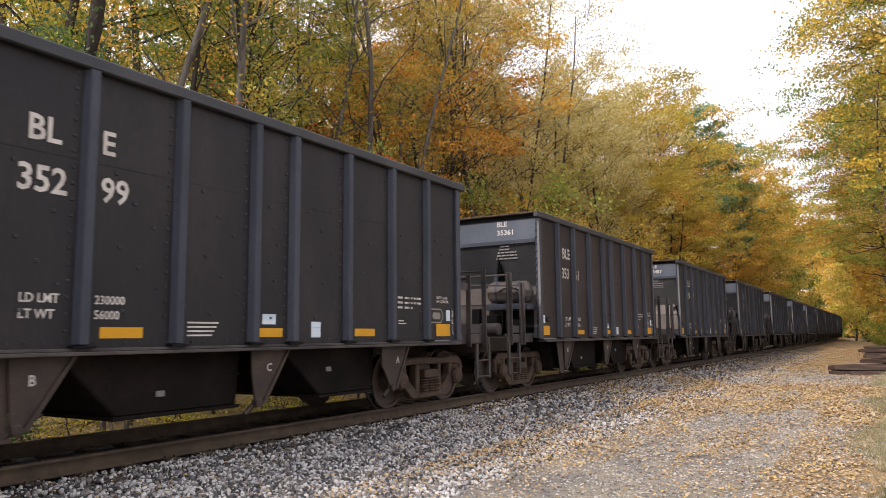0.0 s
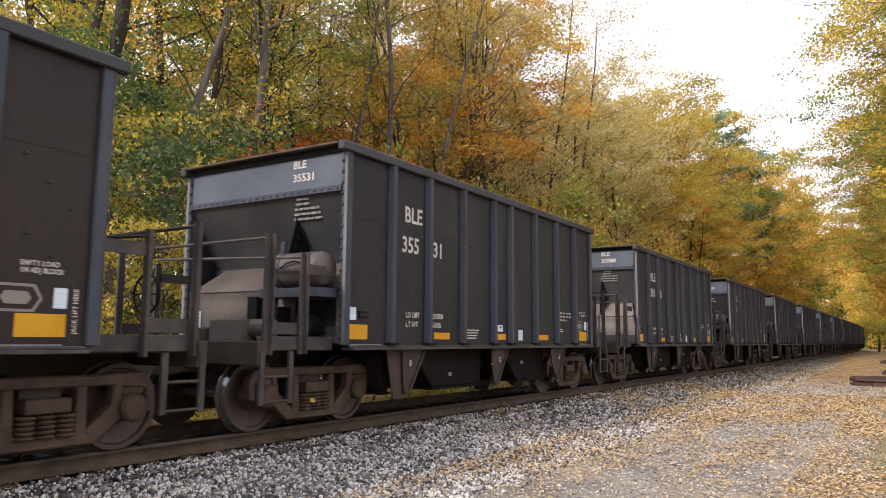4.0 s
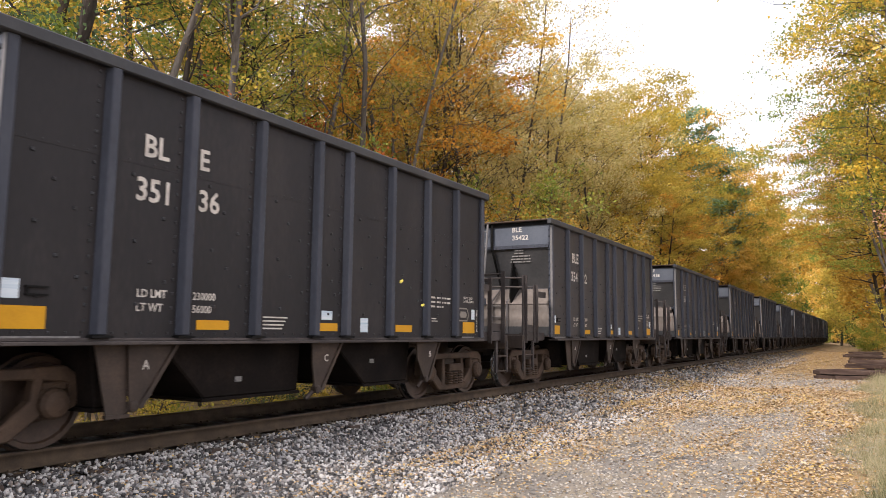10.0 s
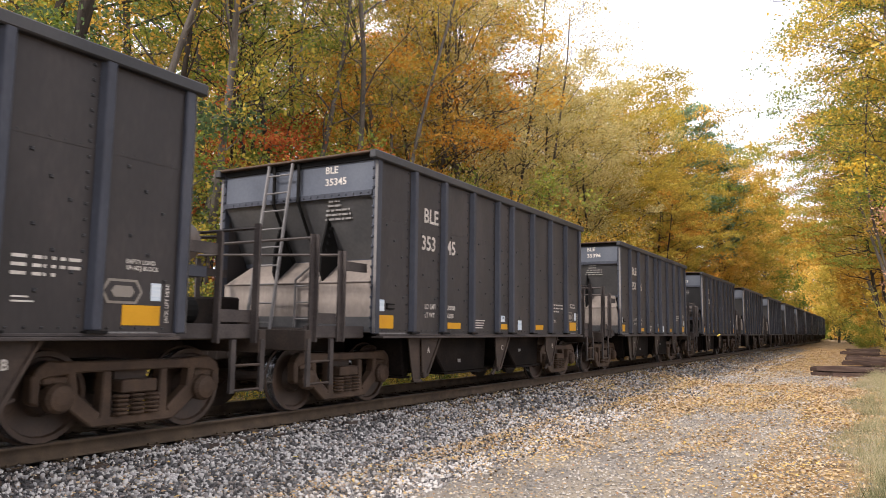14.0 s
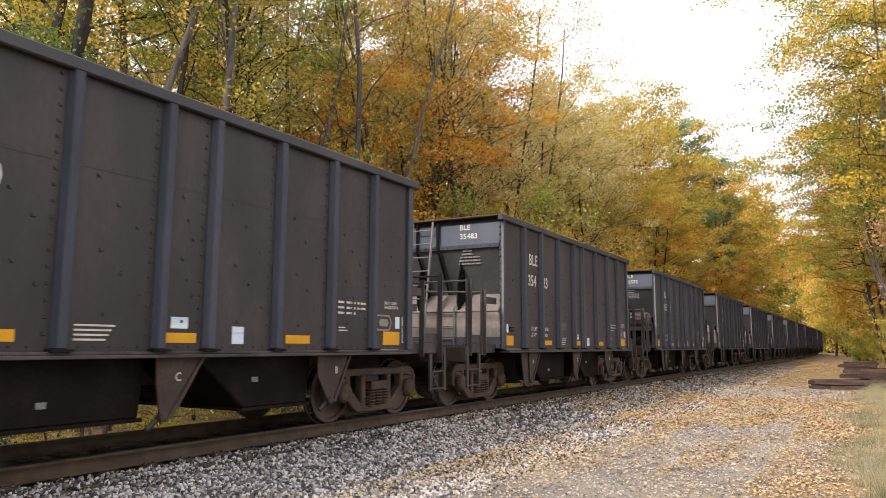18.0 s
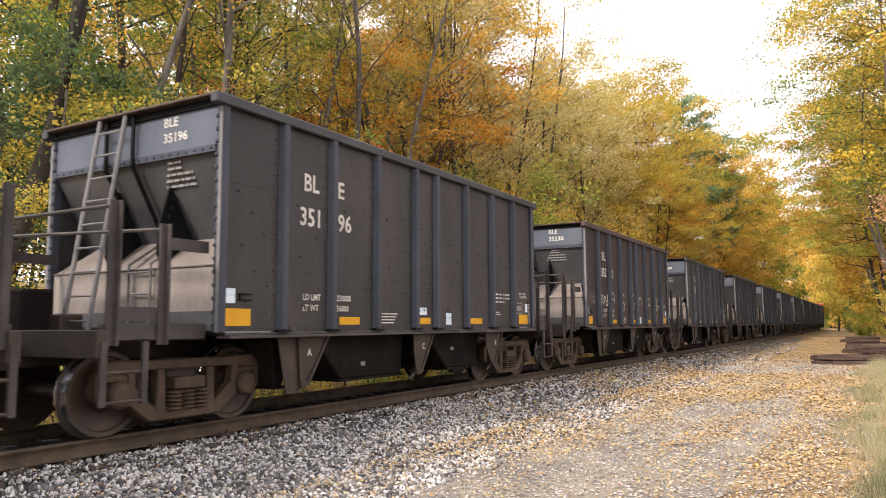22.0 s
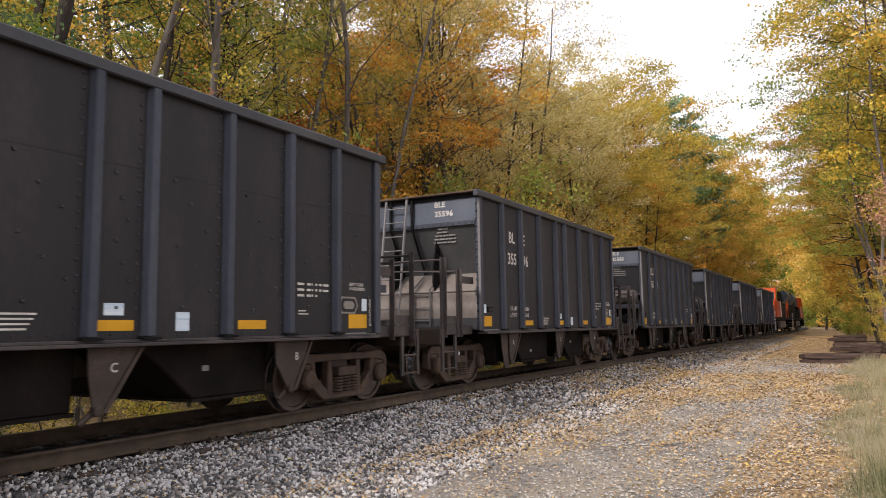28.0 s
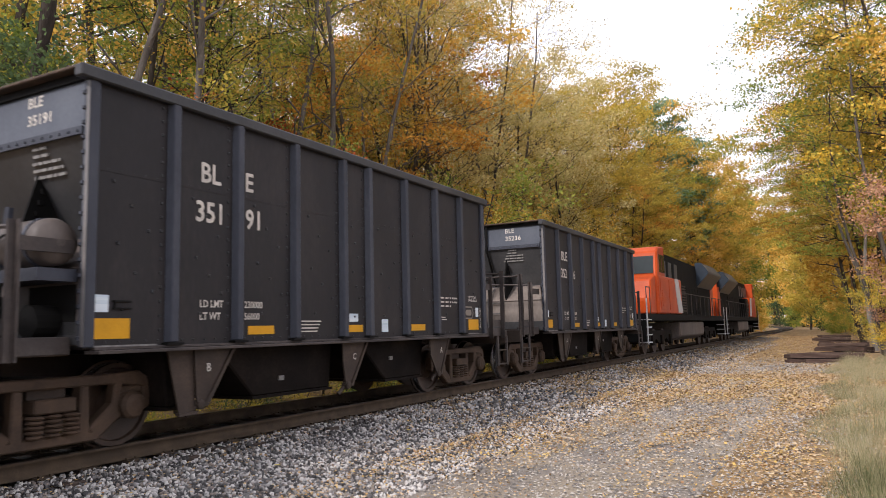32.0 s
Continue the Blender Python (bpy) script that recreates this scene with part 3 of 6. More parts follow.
        box(bm, *xs(0.66, 1.2), *sorted((s * 1.40, s * 1.43)), 1.225, 1.37)
        part("platform_panel", bm, PLATFORM, car)
        bm = bmesh.new()
        box(bm, *xs(0.02, 0.60), *sorted((s * 1.44, s * 1.48)), 1.99, 2.12)
        part("grab_rail", bm, PLATFORM, car)
    for px, z, d in ((1.22, 2.38, 0.0), (0.62, 2.2, 0.12)):
        bm = bmesh.new()
        rod(bm, (out(px), -1.46, z), (out(px), 1.46, z + d), 0.022)
        part("handrail", bm, PLATFORM, car)
    bm = bmesh.new()
    box(bm, *xs(0.0, 1.26), -1.40, 1.40, 1.02, 1.09)
    part("end_platform", bm, UNDER, car)
    bm = bmesh.new()
    box(bm, *xs(1.26, 1.38), -1.5, 1.5, 0.86, 1.14)
    part("end_sill", bevelled(bm, 0.01), UNDER, car)
    bm = bmesh.new()
    rod(bm, (out(0.32), -1.3, 1.14), (out(0.32), 1.3, 1.14), 0.03)
    part("brake_pipe", bm, UNDER, car)
    bm = bmesh.new()
    box(bm, *xs(0.3, 0.6), 0.35, 0.75, 1.1, 1.32)
    part("valve_box", bevelled(bm, 0.02), UNDER, car)
    bm = bmesh.new()
    box(bm, *xs(0.55, 1.45), -0.16, 0.16, 0.74, 1.02)
    prism(bm, [(out(1.4), -0.13), (out(1.66), -0.19), (out(1.76), -0.08), (out(1.70), 0.02), (out(1.76), 0.14), (out(1.6), 0.19), (out(1.4), 0.13)], "z", 0.72, 1.02)
    rod(bm, (out(1.5), 0.1, 0.8), (out(1.5), 0.5, 0.98), 0.02)
    part("coupler", bevelled(bm, 0.01), UNDER, car)
    bm = bmesh.new()
    pts = [Vector((out(1.3 + 0.45 * q), 0.35, 0.75 - 0.9 * q * (1 - q) * 0.8)) for q in (0, 0.25, 0.5, 0.75, 1)]
    for p, q in zip(pts, pts[1:]):
        rod(bm, p, q, 0.028)
    part("air_hose", bm, BLACK, car)
    if tank:
        bm = bmesh.new()
        turned(bm, [(0.05, -1.48), (0.20, -1.44), (0.235, -1.36), (0.235, -0.62), (0.20, -0.54), (0.05, -0.50)], (out(0.16), 0, 2.1), "y", 20)
        tk = part("air_tank", bm, DUSTY_DULL, car, "dusty cylindrical air tank", smooth=True)
        for y in (-1.25, -0.75):
            bm = bmesh.new()
            turned(bm, [(0.245, y - 0.025), (0.245, y + 0.025)], (out(0.16), 0, 2.1), "y", 20)
            part("tank_strap", bm, FRAME_PAINT, tk)
        bm = bmesh.new()
        hoop = [Vector((out(0.42), -1.36 + 0.13 * q, 2.1 + 0.09 * math.sin(math.pi * q / 4))) for q in range(5)]
        for p, q in zip(hoop, hoop[1:]):
            rod(bm, p, q, 0.012)
        part("tank_pipe", bm, BLACK, tk)
        bm = bmesh.new()
        box(bm, *xs(0.0, 0.4), -1.5, -0.45, 1.72, 1.84)
        rod(bm, (out(0.2), -0.45, 1.1), (out(0.2), -0.7, 2.5), 0.045)
        part("tank_bracket", bm, FRAME_PAINT, car)
        bm = bmesh.new()
        turned(bm, [(0.04, 0.0), (0.16, 0.02), (0.16, 0.28), (0.05, 0.34)], (out(0.25), -1.1, 1.35), "x", 16)
        box(bm, *xs(0.1, 0.35), -0.75, -0.45, 1.2, 1.6)
        box(bm, *xs(0.15, 0.3), -0.3, -0.12, 1.15, 1.75)
        part("brake_cylinder", bm, BLACK, car)
        bm = bmesh.new()
        ring = [Vector((out(1.30), 0.75 + 0.27 * math.cos(2 * math.pi * q / 16), 1.75 + 0.27 * math.sin(2 * math.pi * q / 16))) for q in range(17)]
        for p, q in zip(ring, ring[1:]):
            rod(bm, p, q, 0.018, 5)
        for q in range(4):
            a = q * math.pi / 4
            rod(bm, (out(1.30), 0.75 - 0.26 * math.cos(a), 1.75 - 0.26 * math.sin(a)), (out(1.30), 0.75 + 0.26 * math.cos(a), 1.75 + 0.26 * math.sin(a)), 0.012)
        part("brake_wheel", bm, BLACK, car)
        bm = bmesh.new()
        box(bm, *xs(0.50, 0.86), -0.62, -0.02, 1.10, 1.42)
        turned(bm, [(0.03, -0.22), (0.13, -0.20), (0.13, 0.18), (0.03, 0.22)], (out(0.62), -0.75, 1.30), "y", 14)
        part("brake_valve", bevelled(bm, 0.02), DUSTY_DULL, car)
        bm = bmesh.new()
        box(bm, *xs(-0.03, -0.022), -1.46, -0.72, 1.22, 1.70)
        part("hood_opening", bm, BLACK, car)
    else:
        bm = bmesh.new()
        foot, head = Vector((out(0.50), 0.22, 1.12)), Vector((out(0.10), 0.22, 3.84))
        for s in (-0.25, 0.25):
            d = Vector((0, s, 0))
            rod(bm, foot + d, head + d, 0.028)
        for j in range(9):
            c = foot.lerp(head, (j + 0.4) / 9.2)
            rod(bm, c - Vector((0, 0.25, 0)), c + Vector((0, 0.25, 0)), 0.014)
        part("end_ladder", bm, POST_LIGHT, car, "grey steel ladder")
        # dark rails that follow the end panel and the slope under it, and a bent step frame on the hood
        for y in (0.40, -0.12):
            bm = bmesh.new()
            line = [Vector((out(0.06), y, 3.80)), Vector((out(0.06), y, 3.16)), Vector((out(-0.46), y, 2.26))]
            for p, q in zip(line, line[1:]):
                rod(bm, p, q, 0.028)
            part("slope_rail", bm, BLACK, car, "black bent handrail over the slope")
        bm = bmesh.new()
        for y in (-0.10, -0.50):
            line = [Vector((out(0.03), y, 1.18)), Vector((out(0.03), y, 1.92)), Vector((out(-0.42), y, 2.22))]
            for p, q in zip(line, line[1:]):
                rod(bm, p, q, 0.018)
        for z in (1.30, 1.56, 1.82):
            rod(bm, (out(0.03), -0.10, z), (out(0.03), -0.50, z), 0.014)
        part("step_frame", bm, POST_LIGHT, car, "grey bent steel step frame")
        bm = bmesh.new()
        box(bm, *xs(0.55, 0.95), 0.55, 1.25, 1.10, 1.62)
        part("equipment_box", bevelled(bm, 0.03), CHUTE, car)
    if tank:
        bm = bmesh.new()
        box(bm, *xs(-0.021, -0.016), 1.24, 1.42, 1.32, 1.58)
        part("notice", bm, WHITE, car, "small white notice")


def bays(car):
    """The three discharge bays: dark chutes under the floor, and pointed gate plates along both sides."""
    for top0, top1, low0, low1 in ((-3.30, -2.9, -3.20, -3.05), (-2.50, -0.25, -1.85, -0.28), (0.42, 2.4, 1.20, 2.35)):
        bm = bmesh.new()
        v = [bm.verts.new(p) for p in ((top0, -1.34, SILL), (top1, -1.34, SILL), (top1, 1.34, SILL), (top0, 1.34, SILL), (low0, -1.32, 0.40), (low1, -1.32, 0.40), (low1, 1.32, 0.40), (low0, 1.32, 0.40))]
        for f in ((0, 1, 5, 4), (1, 2, 6, 5), (2, 3, 7, 6), (3, 0, 4, 7), (4, 5, 6, 7)):
            bm.faces.new([v[i] for i in f])
        bmesh.ops.recalc_face_normals(bm, faces=bm.faces)
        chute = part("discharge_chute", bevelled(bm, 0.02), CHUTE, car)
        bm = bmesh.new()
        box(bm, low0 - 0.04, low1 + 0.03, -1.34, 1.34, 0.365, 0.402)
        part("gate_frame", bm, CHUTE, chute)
    for s in (-1, 1):
        for left, right, tip in ((-3.05, -2.46, -3.0), (-0.30, 0.31, -0.22), (2.26, 2.96, 2.5)):
            bm = bmesh.new()
            prism(bm, [(-s * left, SILL), (-s * right, SILL), (-s * (right - 0.06), SILL - 0.10), (-s * (tip + 0.10), 0.42), (-s * tip, 0.42), (-s * (left + 0.02), 0.75)], "y", *sorted((s * 1.55, s * 1.575)))
            plate = part("gate_plate", bm, UNDER, car)
            bm = bmesh.new()
            prism(bm, [(-s * (right - 0.03), SILL), (-s * (right + 0.02), SILL), (-s * (right - 0.05), SILL - 0.10), (-s * (tip + 0.14), 0.40), (-s * (tip + 0.08), 0.40)], "y", *sorted((s * 1.42, s * 1.60)))
            part("plate_flange", bm, UNDER, plate)
            if s > 0:
                continue
            bm = bmesh.new()
            turned(bm, [(0.03, -0.05), (0.055, -0.04), (0.055, 0.04), (0.03, 0.05)], (-s * (tip + 0.05), s * 1.55, 0.42), "y", 10)
            rod(bm, (-s * (tip + 0.05), s * 1.52, 0.42), (-s * (tip - 0.10), s * 1.50, 0.30), 0.03)
            rod(bm, (-s * (tip + 0.05), s * 1.52, 0.42), (-s * (tip + 0.30), s * 1.50, 0.52), 0.018)
            part("gate_latch", bm, UNDER, plate)
            if left > -1:
                continue
            wide = 0.34
            bm = bmesh.new()
            prism(bm, [(-s * (left + 0.02), SILL), (-s * (left - wide), SILL), (-s * (tip - wide + 0.12), 0.33), (-s * (tip - 0.0), 0.33)], "y", *sorted((s * 1.515, s * 1.535)))
            prism(bm, [(-s * (tip - wide + 0.1), 0.315), (-s * (tip + 0.02), 0.315), (-s * (tip + 0.02), 0.35), (-s * (tip - wide + 0.1), 0.35)], "y", *sorted((s * 1.50, s * 1.56)))
            part("chute_side", bm, UNDER, plate)
    for x, z in ((-1.35, 0.60), (1.35, 0.74)):
        bm = bmesh.new()
        box(bm, x - 0.05, x + 0.05, -1.345, -1.328, z - 0.03, z + 0.03)
        part("chute_tag", bm, STENCIL, car, "small pale tag")


def truck(car, x):
    """A two-axle truck; its wheelsets turn on their own."""
    t = new("truck")
    t.empty_display_size = 0.2
    t.parent, t.location = car, (x, 0, 0)
    arch = [(-1.16, 0.60), (-1.12, 0.74), (-1.00, 0.82), (-0.55, 0.80), (0.55, 0.80), (1.00, 0.82), (1.12, 0.74), (1.16, 0.60), (0.98, 0.66), (0.62, 0.69), (-0.62, 0.69), (-0.98, 0.66)]
    for s in (-1, 1):
        bm = bmesh.new()
        at = sorted((s * 0.92, s * 1.06))
        prism(bm, arch, "y", *at)
        prism(bm, [(-0.50, 0.13), (0.50, 0.13), (0.56, 0.23), (0.30, 0.235), (-0.30, 0.235), (-0.56, 0.23)], "y", *at)
        for e in (-1, 1):
            prism(bm, [(e * 0.50, 0.13), (e * 0.98, 0.50), (e * 0.94, 0.64), (e * 0.80, 0.60), (e * 0.40, 0.26)], "y", *at)
            prism(bm, [(e * 0.28, 0.20), (e * 0.42, 0.20), (e * 0.40, 0.70), (e * 0.30, 0.70)], "y", *at)
            prism(bm, [(e * 0.66, 0.40), (e * 0.73, 0.36), (e * 0.80, 0.70), (e * 0.70, 0.72)], "y", *at)
            prism(bm, [(e * 1.06, 0.38), (e * 1.15, 0.42), (e * 1.16, 0.68), (e * 1.06, 0.70)], "y", *at)
            box(bm, *sorted((e * 0.78, e * 1.04)), *sorted((s * 0.93, s * 1.05)), 0.585, 0.66)
        side = part("side_frame", bevelled(bm, 0.016), CAST, t)
        bm = bmesh.new()
        box(bm, -0.22, 0.22, *sorted((s * 0.6, s * 1.12)), 0.46, 0.60)
        part("bolster_end", bevelled(bm, 0.015), CAST, side)
        bm = bmesh.new()
        for sx in (-0.19, 0.0, 0.19):
            for j in range(5):
                turned(bm, [(0.07, -0.018), (0.088, 0.0), (0.07, 0.018)], (sx, s * 1.07, 0.25 + j * 0.045), "z", 10)
        part("spring", bm, CAST, side)
        for ax in (-AXLE, AXLE):
            bm = bmesh.new()
            turned(bm, [(0.15, 0.0), (0.15, 0.09), (0.12, 0.13), (0.06, 0.15)] if s > 0 else [(0.06, -0.15), (0.12, -0.13), (0.15, -0.09), (0.15, 0.0)], (ax, s * 1.02, WHEEL_R), "y", 16)
            part("bearing_cap", bm, CAST, side)
    bm = bmesh.new()
    box(bm, -0.2, 0.2, -0.95, 0.95, 0.5, 0.8)
    part("bolster", bm, UNDER, t)
    for bx in (-0.42, 0.42):
        bm = bmesh.new()
        box(bm, bx - 0.04, bx + 0.04, -0.7, 0.7, 0.34, 0.42)
        part("brake_beam", bm, UNDER, t)
    for ax in (-AXLE, AXLE):
        bm = bmesh.new()
        rod(bm, (0, -1.0, 0), (0, 1.0, 0), 0.085, 12)
        for s in (-1, 1):
            prof = [(0.10, 0.62), (0.14, 0.63), (0.19, 0.685), (0.36, 0.70), (0.39, 0.69), (0.485, 0.69), (0.485, 0.715), (0.462, 0.73), (WHEEL_R, 0.745), (WHEEL_R - 0.004, 0.82), (0.45, 0.835), (0.40, 0.835), (0.385, 0.80), (0.20, 0.775), (0.165, 0.835), (0.10, 0.85)]
            turned(bm, [(r, s * h) for r, h in prof], (0, 0, 0), "y", 24)
        ws = part("wheelset", bm, WHEEL, t, smooth=False)
        ws.data.materials.append(TREAD)
        for f in ws.data.polygons:
            r = math.hypot(f.center.x, f.center.z)
            if r > 0.445 and abs(f.normal.y) < 0.75:
                f.material_index = 1
        ws.location = (ax, 0, WHEEL_R)


def hopper(paint_name, tank_near):
    """A three-bay hopper car standing at the origin; its two ends differ."""
    paint = PAINT[paint_name]
    car = thing("hopper_car", "", "hopper car", "hopper cars of the train")
    for s in (-1, 1):
        side_sheet(paint, car, s)
        for x in POSTS:
            side_post(car, x, s)
        bm = bmesh.new()
        box(bm, -HB - 0.15, HB + 0.15, *sorted((s * (HW - 0.03), s * (HW + 0.09))), TOP - 0.13, TOP)
        part("top_rim", bevelled(bm, 0.015), RUSTY_RIM if paint_name == "maroon" else RIM, car)
        bm = bmesh.new()
        box(bm, -HB + 0.1, HB - 0.1, *sorted((s * (HW - 0.1), s * (HW + 0.12))), SILL - 0.005, SILL + 0.03)
        box(bm, -HB + 0.1, HB - 0.1, *sorted((s * (HW - 0.02), s * (HW + 0.05))), SILL + 0.03, SILL + 0.062)
        part("side_sill", bevelled(bm, 0.006), RUSTY_RIM if paint_name == "maroon" else PLATFORM, car)
    # reflectors, stencils and small labels: x from the end on the reader's left
    for s in (-1,):
        flat = lambda a, b, c, d: (sorted((s * -1 * (-HB + a), s * -1 * (-HB + b))), sorted((s * (HW + 0.003), s * (HW + 0.006))), (c, d))
        for a, b, c, d in ((0.06, 0.52, 1.17, 1.37), (2.20, 2.66, 1.18, 1.285), (4.22, 4.62, 1.18, 1.285), (6.04, 6.5, 1.18, 1.285), (8.18, 8.62, 1.17, 1.37)):
            bm = bmesh.new()
            xx, yy, zz = flat(a, b, c, d)
            box(bm, *xx, *yy, *zz)
            part("reflector", bm, YELLOW, car, "yellow reflector panel")
        for a, b, c, d in ((0.08, 0.27, 1.43, 1.60), (4.28, 4.50, 1.33, 1.45), (5.14, 5.32, 1.17, 1.37), (8.50, 8.62, 1.42, 1.60)):
            bm = bmesh.new()
            xx, yy, zz = flat(a, b, c, d)
            box(bm, *xx, *yy, *zz)
            part("label_plate", bm, WHITE, car, "small white label")
        for a, b in ((0.10, 0.86), (7.95, 8.60)):
            bm = bmesh.new()
            xx, yy, zz = flat(a, b, 1.072, 1.108)
            box(bm, *xx, *yy, *zz)
            part("sill_label", bm, STENCIL, car, "worn white lettering strip")
        bars = bmesh.new()
        for a, b, c, d in [(3.20, 3.62 - 0.03 * j, 1.33 - 0.045 * j, 1.348 - 0.045 * j) for j in range(4)] + [(7.08 + a, 7.08 + b, 1.745 - 0.075 * j, 1.775 - 0.075 * j) for j in range(3) for a, b in ((0.0, 0.13), (0.19, 0.27), (0.29, 0.31), (0.36, 0.40), (0.44, 0.49), (0.52, 0.64))[:6 if j < 2 else 4]] + [(7.1, 7.25, 1.40, 1.415), (7.1, 7.3, 1.36, 1.375)]:
            xx, yy, zz = flat(a, b, c, d)
            box(bars, *xx, *yy, *zz)
        tagged(part("stencil", bars, LETTER, car, "small white stencilled lines"), kind="stuff")
        for name, half, tall, proud, mat in (("jacking_plate", 0.23, 0.12, 0.010, TAN), ("plate_field", 0.20, 0.095, 0.014, paint), ("plate_pocket", 0.13, 0.055, 0.020, TAN)):
            ring = bmesh.new()
            prism(ring, [(-HB + 8.17 + px * half, 1.50 + pz * tall) for px, pz in ((-1, 0), (-0.7, 1), (0.7, 1), (1, 0), (0.7, -1), (-0.7, -1))], "y", -HW - proud, -HW - 0.003)
            part(name, ring, mat, car)
        bm = bmesh.new()
        for z in (1.46, 1.53):
            box(bm, -HB + 0.32, -HB + 0.52, -HW - 0.03, -HW - 0.002, z, z + 0.018)
        box(bm, -HB + 0.33, -HB + 0.35, -HW - 0.02, -HW - 0.002, 1.46, 1.55)
        part("routing_clip", bm, BLACK, car)
    for e in (-1, 1):
        bm = bmesh.new()
        box(bm, *sorted((e * (HB - 0.05), e * (HB + 0.15))), -HW + 0.03, HW - 0.03, TOP - 0.04, TOP - 0.004)
        part("end_rim", bevelled(bm, 0.01), CAST, car)
        # web under the overhanging rim; its black stands for the rim's shadow
        bm = bmesh.new()
        box(bm, *sorted((e * (HB - 0.05), e * (HB + 0.04))), -HW + 0.06, HW - 0.06, TOP - 0.12, TOP - 0.04)
        part("rim_web", bm, BLACK, car)
        end_of_car(paint, car, e, tank_near == (e < 0))
        truck(car, e * TRUCK)
    bm = bmesh.new()
    box(bm, -HB - 0.6, HB + 0.6, -0.16, 0.16, 0.66, 1.0)
    part("centre_sill", bm, UNDER, car)
    bm = bmesh.new()
    prism(bm, [(-3.4, 2.2), (-2.55, SILL), (2.55, SILL), (3.4, 2.2)], "y", -HW + 0.03, HW - 0.03)
    part("floor_slope", bm, PAINT["charcoal"], car)
    bm = bmesh.new()
    box(bm, -HB + 0.05, HB - 0.05, -HW + 0.03, HW - 0.03, 3.30, 3.42)
    bmesh.ops.subdivide_edges(bm, edges=[e for e in bm.edges if abs(e.verts[0].co.z - e.verts[1].co.z) < 0.01], cuts=6, use_grid_fill=True)
    for v in bm.verts:
        if v.co.z > 3.4:
            v.co.z += 0.12 * noise.noise(v.co * 1.7)
    part("load", bm, BLACK, car, "dark coal load")
    bays(car)
    return car


NUMBERS = ("35299", "35361", "35457", "35060", "35531", "35080", "35100", "35351", "35557", "35136", "35422", "35418", "35363", "35345", "35396", "35233",
           "35410", "35483", "35572", "35175", "35196", "35230", "35284", "35121", "35317", "35209", "35596", "35562", "35291", "35191", "35236")
SPLIT = {0, 9, 15, 18, 19, 20, 21, 22, 25, 26, 28, 29}
TANK_NEAR = {0, 1, 3, 4, 6, 7, 8, 15, 18, 27, 28, 29}
TINT = {**{i: "blue_black" for i in (0, 2, 4, 5, 9, 24, 25, 26, 27, 28, 29, 30)}, 1: "brown", 3: "brown", 6: "maroon", 7: "brown", 8: "maroon", 21: "maroon", 23: "brown", 15: "brown"}
WORDS = {}


def lettered(car, text, size, name, m, label):
    key = (text, size)
    if key not in WORDS:
        WORDS[key] = word(text, size, LETTER, name)
    ob = new(name, WORDS[key])
    ob.parent, ob.matrix_basis = car, m @ Matrix.Diagonal((0.92, 1, 1, 1))
    if label:
        ob["label"] = label


def marks(car, tank_near, number, split):
    """Reporting marks and numbers on the side and the end that are seen."""
    for s in (-1,):
        face = lambda a, z: (pose(-HB + a, -HW - 0.008, z, 90) if s < 0 else pose(HB - a, HW + 0.008, z, 90, 0, 180))
        if split:
            lettered(car, "BL", 0.325, "reporting_mark", face(1.42, 2.935), "faded white letters")
            lettered(car, "E", 0.325, "reporting_mark", face(2.13, 2.935), "")
        else:
            lettered(car, "BLE", 0.335, "reporting_mark", face(1.36, 2.935), "faded white letters")
        lettered(car, number[:3], 0.335, "car_number", face(1.35 if split else 1.30, 2.475), "faded white digits")
        lettered(car, number[3:], 0.335, "car_number", face(2.14, 2.475), "")
        lettered(car, "JACK LIFT HERE", 0.062, "lift_notice", face(8.72, 1.2) @ pose(0, 0, 0, 0, 0, 90), "")
        lettered(car, "EMPTY LOAD\n1/4 ADJ BLOCK", 0.062, "load_stencil", face(8.19, 1.78), "")
        lettered(car, "LD LMT", 0.115, "weight_stencil", face(1.43, 1.50), "")
        lettered(car, "LT WT", 0.115, "weight_stencil", face(1.43, 1.36), "")
        lettered(car, "230500" if number == "35572" else "230000", 0.115, "weight_stencil", face(2.13, 1.50), "")
        lettered(car, "55300" if number == "35572" else "56000", 0.115, "weight_stencil", face(2.13, 1.36), "")
    for e in (-1,):
        face = lambda y, z: pose(e * (HB + 0.006), e * y, z, 90, 0, 90 * e)
        lettered(car, "BLE", 0.155, "end_mark", face(0.62, 3.57) @ Matrix.Diagonal((1.15, 1, 1, 1)), "")
        lettered(car, number, 0.155, "end_mark", face(0.62, 3.38) @ Matrix.Diagonal((1.2, 1, 1, 1)), "")
        bars = bmesh.new()
        for j in range(5):
            z = 3.13 - 0.064 * j
            d = -0.54 * (3.20 - z) / 0.96 + 0.012
            a, end = 0.66 - 0.04 * j + (0.02 if j < 2 else 0), 0.90 + (0.0 if j < 2 else 0.14)
            while a < end:
                long = (0.055, 0.09, 0.07, 0.11)[int(a * 97 + j) % 4]
                box(bars, *sorted((e * (HB + d), e * (HB + d + 0.006))), *sorted((e * a, e * min(a + long, end))), z - 0.016, z + 0.016)
                a += long + 0.018
        tagged(part("end_stencil", bars, STENCIL, car), kind="stuff")
    for s in (-1,):
        for x, ch in ((-2.84, "B" if tank_near else "A"), (-0.02, "C"), (2.66, "A" if tank_near else "B")):
            lettered(car, ch, 0.13, "bay_letter", pose(x - 0.04, -1.582, 0.78, 90) if s < 0 else pose(-x + 0.06, 1.582, 0.78, 90, 0, 180), "")


